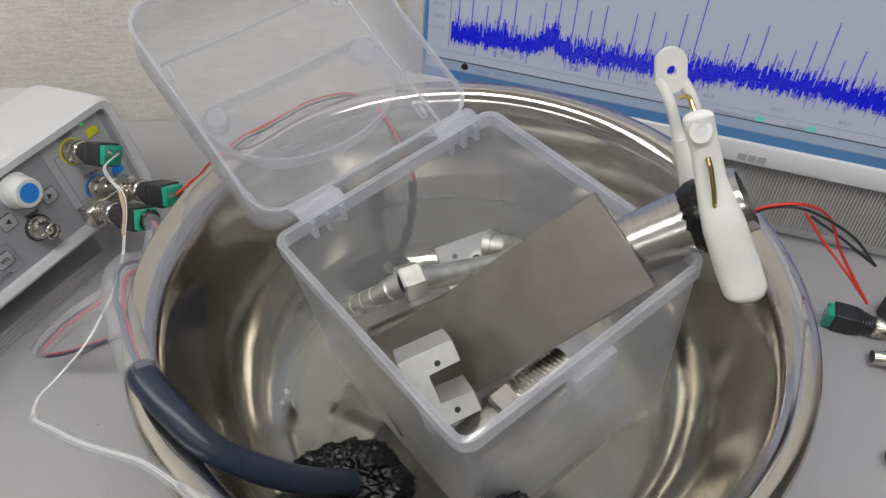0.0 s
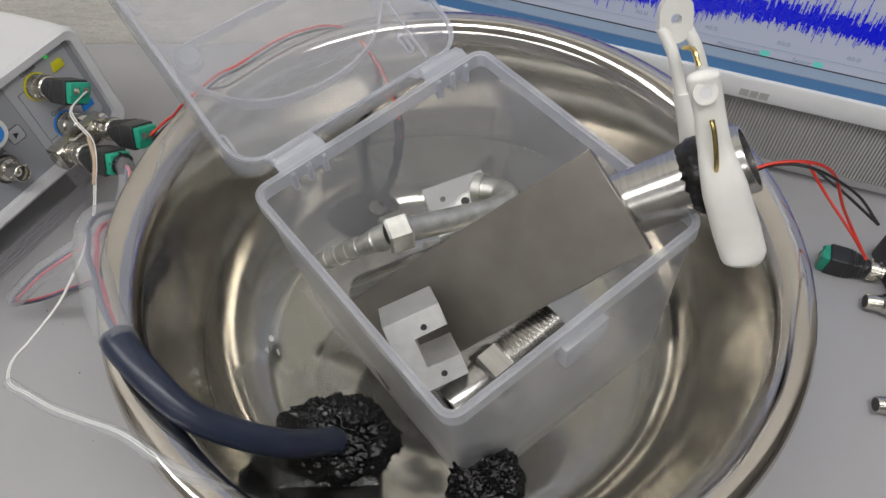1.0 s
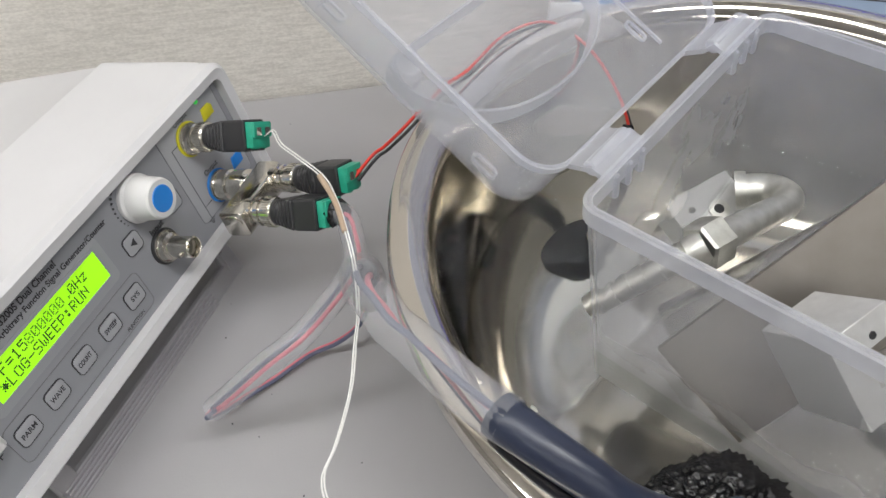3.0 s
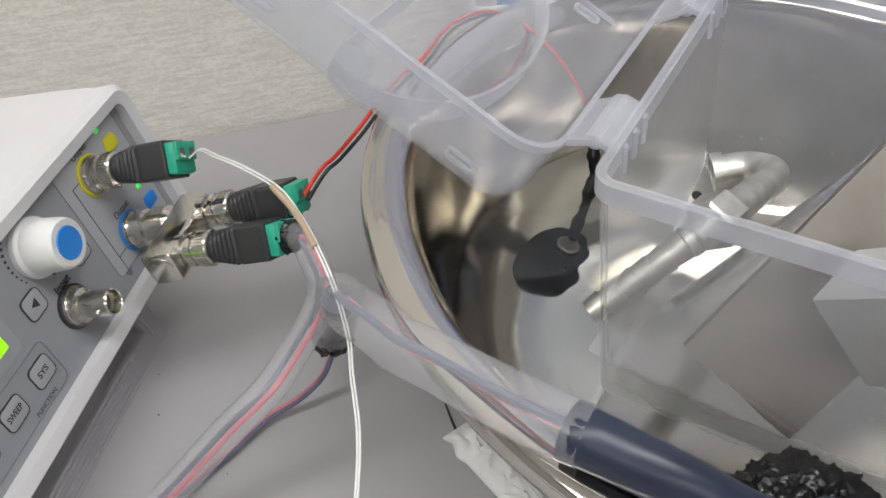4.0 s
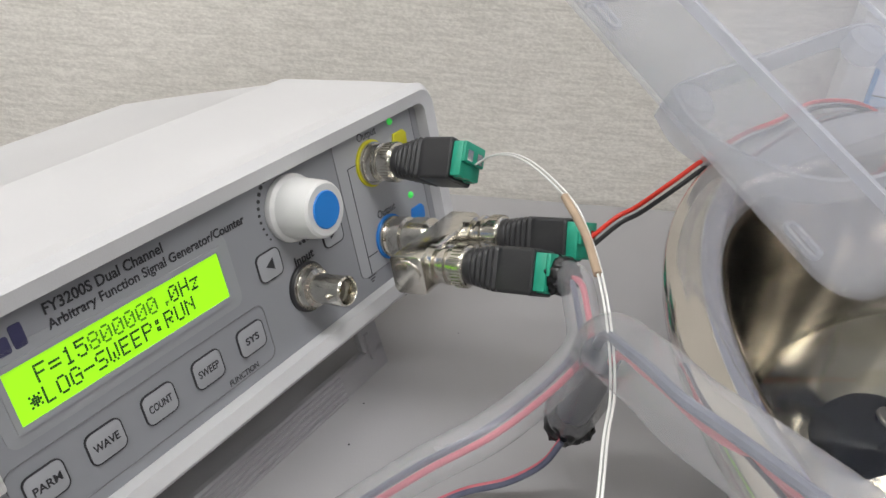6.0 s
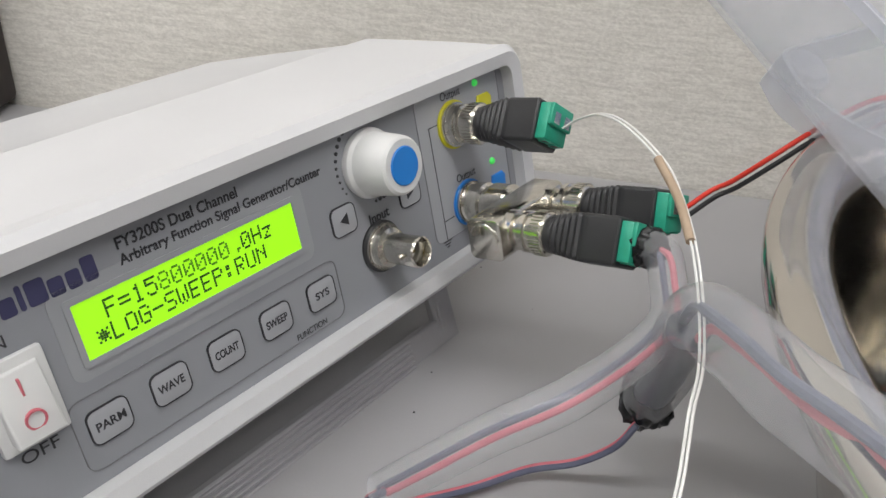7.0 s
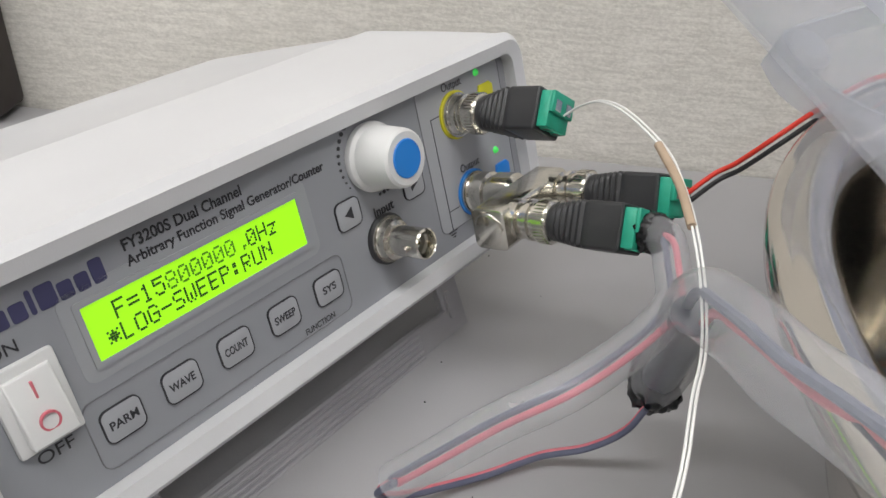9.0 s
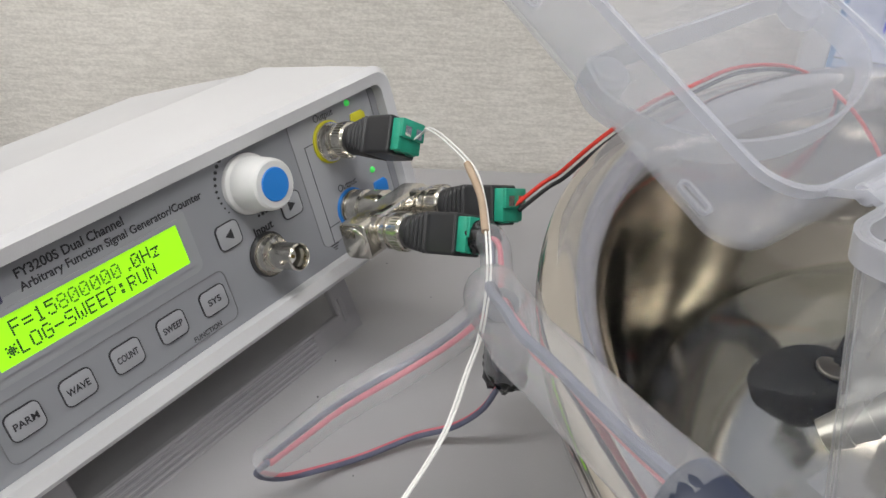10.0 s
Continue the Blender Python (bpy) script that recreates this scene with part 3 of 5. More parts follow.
        letters(text, 0.0031, at(x - wd / 2, -30.3, -0.0006), INK, key, wd * MM, weight=0.00006)
    for x, z, s in ((81.8, -12.0, -1), (111.0, -13.8, 1)):
        key = part("key", prism(outline(0.0098, 0.0090, 0.0022, 4, x * MM, z * MM), -0.00055, 0.0, 0.0003), PANEL2, t)
        ring_key(9.9, 9.1, x, z, 2.2, INK, key, t=0.0003, y=-0.0006)
        tri_ = [((x + s * 1.7) * MM, z * MM), ((x - s * 1.5) * MM, (z + 1.9) * MM), ((x - s * 1.5) * MM, (z - 1.9) * MM)]
        part("arrow", prism(tri_, -0.0007, -0.0005), INK, key)
    # knob
    k = part("knob", bmesh.new(), WHITEPL, t, "white fluted knob")
    bm = bmesh.new()
    n = 72
    rows_ = []
    for r, y, flute in ((0.0, 0.0, 0), (0.0104, 0.0, 0), (0.0107, -0.0010, 0), (0.0105, -0.0022, 0), (0.0096, -0.0032, 0.0002), (0.0089, -0.0128, 0.0002), (0.0086, -0.0143, 0.0001), (0.0078, -0.0150, 0), (0.0062, -0.0150, 0), (0.0, -0.0150, 0)):
        rows_.append([bm.verts.new(((r - flute * (i % 2)) * math.cos(2 * math.pi * i / n), y, (r - flute * (i % 2)) * math.sin(2 * math.pi * i / n))) for i in range(n)] if r else [bm.verts.new((0, y, 0))])
    for a, b in zip(rows_, rows_[1:]):
        for i in range(n):
            j = (i + 1) % n
            if len(a) == 1:
                bm.faces.new((a[0], b[i], b[j]))
            elif len(b) == 1:
                bm.faces.new((a[i], a[j], b[0]))
            else:
                bm.faces.new((a[i], a[j], b[j], b[i]))
    bm.transform(Matrix.Translation((0.0959, 0, 0.0009)))
    bmesh.ops.recalc_face_normals(bm, faces=bm.faces)
    bm.to_mesh(k.data)
    bm.free()
    k.data.materials.clear()
    k.data.materials.append(WHITEPL)
    k.data.shade_smooth()
    k.data.set_sharp_from_angle(angle=radians(35))
    part("cap", rod(0.0058, 0.0148, 0.0155, 36, 0.0003, m=Matrix.Translation((0.0959, 0, 0.0009)) @ pose(0, 0, 0, 90, 0, 0)), BLUE, k, "blue cap")
    for i in range(10):
        a = radians(128 + i * 9.2)
        d = 0.3 + 0.45 * (1 - i / 9)
        part("scale_dot", rod(d * MM, 0.0, 0.0002, 10, m=at(96.7 + 13.4 * math.cos(a), 1.8 + 13.4 * math.sin(a), 0)), INK, t)
    for i in range(3):
        a = radians(-92 + i * 8)
        part("scale_dot", rod((0.5 + 0.15 * i) * MM, 0.0, 0.0002, 10, m=at(96.7 + 13.2 * math.cos(a), 1.8 + 13.2 * math.sin(a), 0)), INK, t)
    # lamps and channel keys
    for x, z in ((152.3, 10.8), (155.8, -18.4)):
        part("led", lathe([(0, 0.0013), (0.0008, 0.0011), (0.0012, 0.0006), (0.0013, 0.0)], 16, m=at(x, z, 0)), GLEAM, t, "lit green lamp")
    for x, z, mt in ((155.3, 3.4, YELLOW), (157.3, -26.3, BLUE)):
        part("channel_key", prism([((x - 4.5) * MM, (z - 3) * MM), ((x + 4.2) * MM, (z - 3) * MM), ((x + 4.6) * MM, (z + 1.2) * MM), ((x + 3) * MM, (z + 2.8) * MM), ((x - 3) * MM, (z + 2.8) * MM)], -0.0009, 0.0, 0.0003), mt, t)
    # bracket print between the outputs
    for lo, hi in (((125.2, -37.0), (125.5, 2.6)), ((125.2, 2.3), (131, 2.6)), ((125.2, -30.2), (131, -29.9)), ((123.2, -37.2), (127.5, -36.9)), ((124, -38.2), (126.7, -37.9)), ((124.7, -39.2), (126, -38.9))):
        part("ground_mark", box((lo[0] * MM, -0.0002, lo[1] * MM), (hi[0] * MM, 0.0, hi[1] * MM)), INK, t)
    # sockets
    for x, z, mt in ((137.8, 0.4, YELLOW), (139.5, -28.0, BLUE)):
        part("socket_ring", lathe([(0.0072, 0), (0.0072, 0.0008), (0.0082, 0.0008), (0.0082, 0.0)], 32, m=at(x, z, 0)), mt, t, "coloured ring round the socket")
        bnc_socket(t, x, z, False)
    bnc_socket(t, 94.5, -25.6, True)
    # rocker switch
    fr = box((-0.0235, -0.0022, -0.0243), (-0.0085, 0.0, -0.0035), 0.0009)
    s = part("power_switch", fr, WHITEPL, t, "white rocker switch with red marks")
    rk = prism([(-0.0212, -0.0218), (-0.0108, -0.0218), (-0.0108, -0.0060), (-0.0212, -0.0060)], -0.0062, -0.0015, 0.0006)
    for v in rk.verts:
        if v.co.y < -0.004:
            v.co.y += 0.0030 * (v.co.z + 0.0218) / 0.0158
    part("rocker", rk, WHITEPL, s)
    part("mark", box((-0.0163, -0.0043, -0.0118), (-0.0158, -0.0030, -0.0078)), PINK, s)
    part("mark", lathe([(0.0018, 0), (0.0018, 0.0012), (0.0023, 0.0012), (0.0023, 0)], 24, m=at(-16.0, -17.2, -0.0045)), PINK, s)
    # tilt stand: a U-shaped flap with a ribbed bar
    sm = Matrix.Translation((0, 0.020, -0.0465)) @ pose(0, 0, 0, -6, 0, 0)
    def piece(name, lo, hi, parent, bev=0.0008):
        q = box(lo, hi, bev, 1)
        q.transform(sm)
        return part(name, q, STANDPL, parent)
    st = piece("tilt_stand", (-0.004, -0.002, -0.0405), (0.139, 0.002, -0.0265), t)
    st["label"] = "ribbed plastic tilt stand swung down"
    for a, b in ((-0.004, 0.007), (0.128, 0.139)):
        piece("stand_leg", (a, -0.002, -0.030), (b, 0.002, 0.0), st)
    for i in range(6):
        z = -0.0396 + i * 0.0022
        piece("rib", (-0.002, -0.0030, z), (0.112, -0.0012, z + 0.0011), st, 0.0004)
    for z in (-0.022, -0.006):
        piece("moulded_slot", (0.1300, -0.0028, z - 0.009), (0.1325, -0.0015, z + 0.002), st, 0.0004)
    for x in (-0.01, 0.15):
        top = GEN @ Vector((x, 0.150, -0.022))
        f = rod(0.006, -top.z + 0.0005, 0.004, 16, 0.0008, m=GEN.inverted() @ Matrix.Translation(top))
        part("foot", f, BLACKPL, t)
    return t


def dots(parent):
    """Two lines of 5 x 7 dot characters."""
    glyphs = {
        "F": "1111110000100001111010000100001000", "=": "0000000000111110000011111000000000", "1": "0010001100001000010000100001000111", "5": "1111110000111100000100001100010111",
        "8": "0111010001100010111010001100010111", "0": "0111010001100111010111001100010111", ".": "0000000000000000000000000000110001", "H": "1000110001100011111110001100011000",
        "z": "0000000000111110001000100010001111", "*": "0000010101011101111101110101010000", "L": "1000010000100001000010000100001111", "O": "0111010001100011000110001100010111",
        "G": "0111010001100001011110001100010111", "-": "0000000000000001111100000000000000", "S": "0111110000100000111000001000011111", "W": "1000110001100011010110101101010101",
        "E": "1111110000100001111010000100001111", "P": "1111010001100011111010000100001000", ":": "0000001100011000000001100011000000", "R": "1111010001100011111010100100101000",
        "U": "1000110001100011000110001100010111", "N": "1000111001101011001110001100011000",
    }
    for row, line in enumerate(("F=15800000.0Hz", "*LOG-SWEEP:RUN")):
        for k, ch in enumerate(line):
            bits = glyphs[ch] + "0" if len(glyphs[ch]) == 34 else glyphs[ch]
            bm = bmesh.new()
            x0 = (7.2 if row == 0 else 3.6) + k * 3.55 + (0 if row == 0 else 0.0)
            z0 = -1.6 - row * 5.65
            for i, b in enumerate(bits[:35]):
                if b == "1":
                    x, z = x0 + (i % 5) * 0.60, z0 - (i // 5) * 0.66
                    box((x * MM, -0.00045, (z - 0.58) * MM), ((x + 0.53) * MM, -0.0003, z * MM), bm=bm)
            pale = row == 0 and 3 < k < 11
            part("character", bm, LCDPALE if pale else LCDINK, parent, smooth=False)


def bnc_socket(parent, x, z, openly):
    """A panel socket along -y."""
    m = at(x, z, 0)
    s = part("socket", lathe([(0, 0.0005), (0.0075, 0.0005), (0.0075, 0.002), (0.0068, 0.002), (0.0062, 0.0032), (0.0062, 0.0045), (0.0048, 0.0052), (0.0048, 0.0165), (0.0043, 0.0170),
                              (0.0040, 0.0165), (0.0040, 0.007), (0, 0.007)], 32, m=m), NICKEL, parent, "nickel coaxial socket")
    if openly:
        part("socket_washer", lathe([(0.0075, 0), (0.0075, 0.0014), (0.0082, 0.0009), (0.0082, 0)], 32, m=m), BLACKPL, s)
        part("insulator", lathe([(0, 0.0125), (0.0009, 0.0125), (0.0010, 0.0118), (0.0026, 0.0118), (0.0026, 0.006)], 24, m=m), WHITEPL, s)
        part("centre_pin", rod(0.0007, 0.006, 0.0135, 10, m=m), BRASS, s)
        for d in (-1, 1):
            part("lug", rod(0.0011, 0.0042, 0.0062, 10, m=m @ Matrix.Translation((0, 0, 0.0125)) @ pose(0, 0, 0, 0, 90 * d, 0)), NICKEL, s)
    return s


signal_generator()


def bnc_plug(name, m, label, group="screw-terminal plugs"):
    """A coaxial plug with a black grip and a green screw terminal; z points away from the socket."""
    t = thing(name, m @ Matrix.Diagonal((0.88, 0.88, 0.86, 1)), label, "cable adapter", group)
    part("collar", lathe([(0, 0), (0.0066, 0), (0.0073, 0.0006), (0.0073, 0.0022), (0.0064, 0.0026), (0.0064, 0.0042), (0.0074, 0.0047), (0.0074, 0.0095), (0.0068, 0.0102), (0.0060, 0.0105), (0, 0.0105)], 40), NICKEL, t, "nickel bayonet collar")
    kn = box((0.0072, -0.00035, 0.0052), (0.00785, 0.00035, 0.0091))
    for i in range(1, 36):
        merge(kn, box((0.0072, -0.00035, 0.0052), (0.00785, 0.00035, 0.0091)), pose(0, 0, 0, 0, 0, i * 10))
    part("knurl", kn, NICKEL, t)["kind"] = "stuff"
    # grip: round at the collar, square at the terminal
    bm = bmesh.new()
    secs = []
    zs = [0.0103] + [0.0120 + i * 0.0012 for i in range(13)] + [0.0282, 0.0382, 0.0389]
    for i, z in enumerate(zs):
        f = min(1.0, (z - 0.0103) / 0.0135)
        gro = -0.00045 if 1 <= i <= 13 and i % 2 == 0 else 0.0
        if i == len(zs) - 1:
            gro = -0.0006
        w, h, r = 0.0130 + 0.0040 * f + 2 * gro, 0.0126 + 0.0030 * f + 2 * gro, 0.0060 - 0.0046 * f
        secs.append([bm.verts.new((x, y, z)) for x, y in outline(w, h, r, 5)])
    for a, b in zip(secs, secs[1:]):
        for i in range(len(a)):
            j = (i + 1) % len(a)
            bm.faces.new((a[i], a[j], b[j], b[i]))
    bm.faces.new(secs[0]), bm.faces.new(secs[-1])
    part("grip", bm, BLACKPL, t, "ribbed black plastic grip", angle=25)
    g = part("terminal", box((-0.0068, -0.0066, 0.0378), (0.0068, 0.0062, 0.0430), 0.0006), GREEN, t, "green screw terminal block")
    part("terminal_step", box((-0.0068, -0.0066, 0.0428), (0.0068, 0.0010, 0.0444), 0.0005), GREEN, g)
    for s in (-0.0033, 0.0033):
        part("screw_well", lathe([(0.0022, 0.0), (0.0022, 0.0004), (0.0014, 0.0004), (0.0014, 0.0)], 16, m=Matrix.Translation((s, 0.0062, 0.0410)) @ pose(0, 0, 0, -90, 0, 0)), GREEN, g)
        # black disc paints the shade down the screw well
        part("screw", rod(0.0020, 0.0, 0.0003, 16, m=Matrix.Translation((s, 0.0062, 0.0410)) @ pose(0, 0, 0, -90, 0, 0)), BLACKPL, g)
        part("wire_gate", box((s - 0.0018, -0.0038, 0.0440), (s + 0.0018, 0.0002, 0.04455)), NICKEL, g)
    return t


def gen_frame(x, z, n, spin=0.0):
    """A frame on the generator's panel whose z points out of it."""
    return GEN @ Matrix.Translation((x * MM, -n * MM, z * MM)) @ FLAT @ pose(0, 0, 0, 0, 0, spin)


bnc_plug("terminal_plug", gen_frame(138.6, 0.6, 3.5, 146), "black coaxial plug with green screw terminal holding a white wire")
bnc_plug("terminal_plug", gen_frame(141.0, -25.5, 38.5, 156), "black coaxial plug with green screw terminal holding red and black wires")
bnc_plug("terminal_plug", gen_frame(118.5, -26.0, 38.5, 150), "black coaxial plug with green terminal smeared with black sealant")


def splitter():
    t = thing("coaxial_splitter", gen_frame(139.5, -28.0, 0), "nickel F-shaped coaxial splitter on the lower output", "cable adapter")
    part("collar", lathe([(0, 0.0042), (0.0066, 0.0042), (0.0074, 0.005), (0.0074, 0.0085), (0.0064, 0.0092), (0.0064, 0.0115), (0.0075, 0.012), (0.0075, 0.0185), (0.0066, 0.0195), (0.0055, 0.0205), (0.0055, 0.024), (0, 0.024)], 40), NICKEL, t, "knurled bayonet collar")
    bm = prism(outline(0.0135, 0.0125, 0.0022, 4), -0.0185, 0.0185, 0.0006)
    bm.transform(pose(-0.0105, 0.001, 0.0282, 0, 0, -90))
    part("bar", bm, NICKEL, t, "nickel cross bar")
    part("end_cap", lathe([(0, 0.0006), (0.0046, 0.0006), (0.0052, 0.0003), (0.0055, 0.0)], 28, m=Matrix.Translation((-0.0290, 0.001, 0.0282)) @ pose(0, 0, 0, 0, -90, 0)), NICKEL, t)
    for x in (-0.0210, 0.0015):
        part("branch", lathe([(0, 0.033), (0.0062, 0.033), (0.0062, 0.036), (0.0050, 0.0365), (0.0050, 0.0378), (0.0058, 0.0380), (0.0058, 0.0395), (0, 0.0395)], 32, m=Matrix.Translation((x, 0.002, 0))), NICKEL, t)
    return t


splitter()


# ---- monitor ----
MON_X = Vector((0.93969, -0.34202, 0.0))
MON_Z = Vector((0.04168, 0.11452, 0.99255))
MON = axes(MON_X, MON_Z.cross(MON_X), MON_Z, (0.2426, 0.1090, -0.0395))  # x along the screen, y into it, z up it


def monitor():
    t = thing("monitor", MON, "white desktop monitor with speaker grille, showing a noise spectrum", "monitor")
    x0, x1, zt = -0.297, 0.205, 0.445
    sx0, sx1, sz0, sz1 = -0.285, 0.192, 0.117, 0.430
    def strip(lo, hi, name, mat, bev=0.0015, label=""):
        return part(name, box(lo, hi, bev), mat, t, label)
    strip((x0, 0.0, 0.101), (x1, 0.030, sz0), "bezel_bottom", BEZEL, 0.002, "white lower bezel")
    strip((x0, 0.0, sz1), (x1, 0.030, zt), "bezel_top", BEZEL, 0.002)
    strip((x0, 0.0, sz0), (sx0, 0.030, sz1), "bezel_side", BEZEL, 0.002)
    strip((sx1, 0.0, sz0), (x1, 0.030, sz1), "bezel_side", BEZEL, 0.002)
    strip((x0 + 0.01, 0.026, 0.095), (x1 - 0.01, 0.048, zt - 0.01), "back_shell", BEZEL, 0.006)
    strip((x0 + 0.012, 0.007, 0.054), (x1 - 0.012, 0.040, 0.1015), "speaker_backing", GRILLE, 0.002, "grey speaker bar")
    ribs = bmesh.new()
    for i in range(226):
        x = x0 + 0.016 + i * 0.0021
        box((x, 0.0052, 0.0565), (x + 0.0011, 0.0072, 0.0995), bm=ribs)
    ob = part("grille_ribs", ribs, GRILLE, t, "fine upright ribs of the speaker grille", smooth=False)
    ob["kind"] = "stuff"
    strip((-0.11, 0.046, 0.052), (0.03, 0.066, 0.30), "stand_neck", BEZEL, 0.004, "white stand neck")
    base = box((-0.16, 0.0, 0.0), (0.08, 0.16, 0.010), 0.003)
    base.transform(MON.inverted() @ axes(MON_X, Vector((0, 0, 1)).cross(MON_X), (0, 0, 1), Vector((0.2590, 0.1250, 0.0))))
    part("stand_base", base, BEZEL, t, "white stand foot on the desk")
    # picture
    scr = part("screen", box((sx0, 0.003, sz0), (sx1, 0.006, sz1)), SCREEN, t, "lit pale blue screen")
    def patch(a, b, c, d, mat, name="screen_field", y=0.0028):
        return part(name, box((a * MM, y - 0.0002, c * MM), (b * MM, y, d * MM)), mat, scr, smooth=False)
    L, RR = sx0 * 1000, sx1 * 1000
    patch(L, RR, 117, 124.5, SCREENDARK, "taskbar")
    patch(L, RR, 124.5, 131.6, SCREENLOW, "toolbar")
    patch(L, RR, 131.6, 132.3, INK, "rule", 0.0026)
    patch(L, RR, 124.3, 124.8, SCREENINK, "rule", 0.0026)
    patch(L, RR, 138.2, 138.5, SCREENLOW, "rule", 0.0026)
    patch(L, L + 2.5, 124, 430, SCREENDARK, "window_edge", 0.0026)
    patch(-267.5, -267.0, 140, 430, SCREENINK, "axis_line", 0.0026)
    # spectrum
    rng = random.Random(4)
    tr = bmesh.new()
    def base_line(x):
        y = 144.5 + 0.030 * (x + 266) + 8 * math.exp(-((x + 198) / 6) ** 2) + (3.0 / (1 + math.exp(-(x + 95) / 8)))
        return y - (0.10 * (x + 25) if x > -25 else 0)
    x = -266.0
    while x < 188:
        lo = base_line(x) + rng.gauss(1.5, 1.6)
        hi = base_line(x) + 14.5 + rng.gauss(0, 2.6)
        box((x * MM, 0.0023, min(lo, hi - 2) * MM), ((x + 0.50) * MM, 0.0025, hi * MM), bm=tr)
        x += 0.56
    for i in range(47):
        x = -262 + i * 9.55 + rng.uniform(-0.5, 0.5)
        tall = 8 + 24 * rng.random() + (14 if i % 4 == 0 else 0)
        box((x * MM, 0.0023, (base_line(x) + 6) * MM), ((x + 0.48) * MM, 0.0025, (base_line(x) + 14 + tall) * MM), bm=tr)
    for i in range(170):
        x = rng.uniform(-264, 185)
        box((x * MM, 0.0023, (base_line(x) - 1 - 7 * rng.random() ** 2) * MM), ((x + 0.3) * MM, 0.0025, (base_line(x) + 3) * MM), bm=tr)
        x = rng.uniform(-264, 185)
        box((x * MM, 0.0023, (base_line(x) + 12) * MM), ((x + 0.3) * MM, 0.0025, (base_line(x) + 17 + 6 * rng.random() ** 2) * MM), bm=tr)
    part("spectrum_trace", tr, TRACE, scr, "blue noise spectrum trace", smooth=False)
    def put(text, size, px, pz, w=None, mat=SCREENINK):
        letters(text, size, Matrix.Translation((px * MM, 0.0025, pz * MM)) @ FLAT, mat, scr, w)
    for k, v in enumerate(("10.0", "20.0", "30.0", "40.0", "50.0", "60.0")):
        put(v, 0.0036, (-230.5, -183.5, -139.5, -96.5, -53.5, -12.5)[k], 141.8, 0.0075)
    put("-90.0", 0.0030, -281, 169.5, 0.009)
    put("-100.0", 0.0030, -281.5, 161, 0.010)
    put("-117.0", 0.0030, -281.5, 152.5, 0.010)
    put("Trigger", 0.0040, -250, 127, 0.0135)
    put("None", 0.0038, -233, 127.4, 0.0075)
    put("Measurements", 0.0038, -86, 132.9, 0.025)
    put("Sensor", 0.0038, -41, 132.9, 0.011)
    for px in (-57.5, -26.0):
        part("screen_button", prism(outline(0.0055, 0.0036, 0.001, 3, px * MM, 0.1344), 0.0022, 0.0026), TEAL, scr)
    part("screen_button", prism(outline(0.005, 0.005, 0.0025, 4, -0.2545, 0.1288), 0.0022, 0.0026), INK, scr)
    # maker's mark, drawn as plain blocks
    for px, w in ((-63.0, 5.6), (-56.6, 5.0), (-50.8, 5.6)):
        part("maker_mark", box((px * MM, -0.0003, 0.1040), ((px + w) * MM, 0.0005, 0.1088)), GRILLE, t)
    return t


monitor()


def dark_box():
    t = thing("dark_case", pose(-0.481, 0.258, 0, 0, 0, 0), "dark brown case standing on the desk by the wall", "case")
    part("shell", box((-0.24, -0.0135, 0.003), (0.0, 0.0125, 0.112), 0.003), BROWN, t)
    for x in (-0.22, -0.02):
        for y in (0.0,):
            part("foot", rod(0.007, 0.0, 0.004, 12, m=pose(x, y, 0)), BLACKPL, t)
    return t


dark_box()

# ---- inside the box ----
TA, TB = Vector((0.0513, 0.0020, 0.1659)), Vector((0.0771, -0.0334, 0.1429))
PW = (TB - TA).normalized()
PD = Vector((-0.7270, -0.0640, -0.6840))
PD = (PD - PW * PD.dot(PW) * 0.3).normalized()
PW = (PW - PD * PW.dot(PD)).normalized()
PN = PW.cross(PD)
PN = -PN if PN.z < 0 else PN
PLATE_M = axes(PW, PN.cross(PW), PN, TA)


def steel_plate():
    t = thing("steel_plate", PLATE_M, "thick brushed stainless steel plate leaning across the plastic box", "metal plate")
    s = 1 if (PLATE_M.inverted().to_3x3() @ PD).y > 0 else -1
    lo, hi = (0.0, 0.0, -0.0035), ((TB - TA).length, 0.1555 * s, 0.0)
    a = [min(p, q) for p, q in zip(lo, hi)]
    b = [max(p, q) for p, q in zip(lo, hi)]
    part("blade", box(a, b, 0.0004, 1), PLATE, t)
    return t


steel_plate()


def straight(p, q):
    return along(p, Vector(q) - Vector(p)), (Vector(q) - Vector(p)).length


def steel_pipe():
    mid = TA.lerp(TB, 0.60) - PN * 0.0190
    low = TA + PW * 0.0050 + PD * 0.150 - PN * 0.0190
    m, n = straight(low, mid + (mid - low).normalized() * 0.050)
    t = thing("steel_pipe", m, "polished steel pipe with black tape, held by a white clip", "pipe")
    part("barrel", lathe([(0.0125, 0.0), (0.0143, 0.0), (0.0147, 0.0006), (0.0147, n - 0.0006), (0.0143, n), (0.0125, n), (0.0125, 0.0)], 48), PIPE, t)
    bm = lumpy(1.0, (0.0170, 0.0170, 0.014), 3.0, 0.05, 4)
    bm.transform(Matrix.Translation((0, 0, n - 0.019)))
    part("tape", bm, TAR, t, "torn black tape round the pipe end")
    return t


steel_pipe()


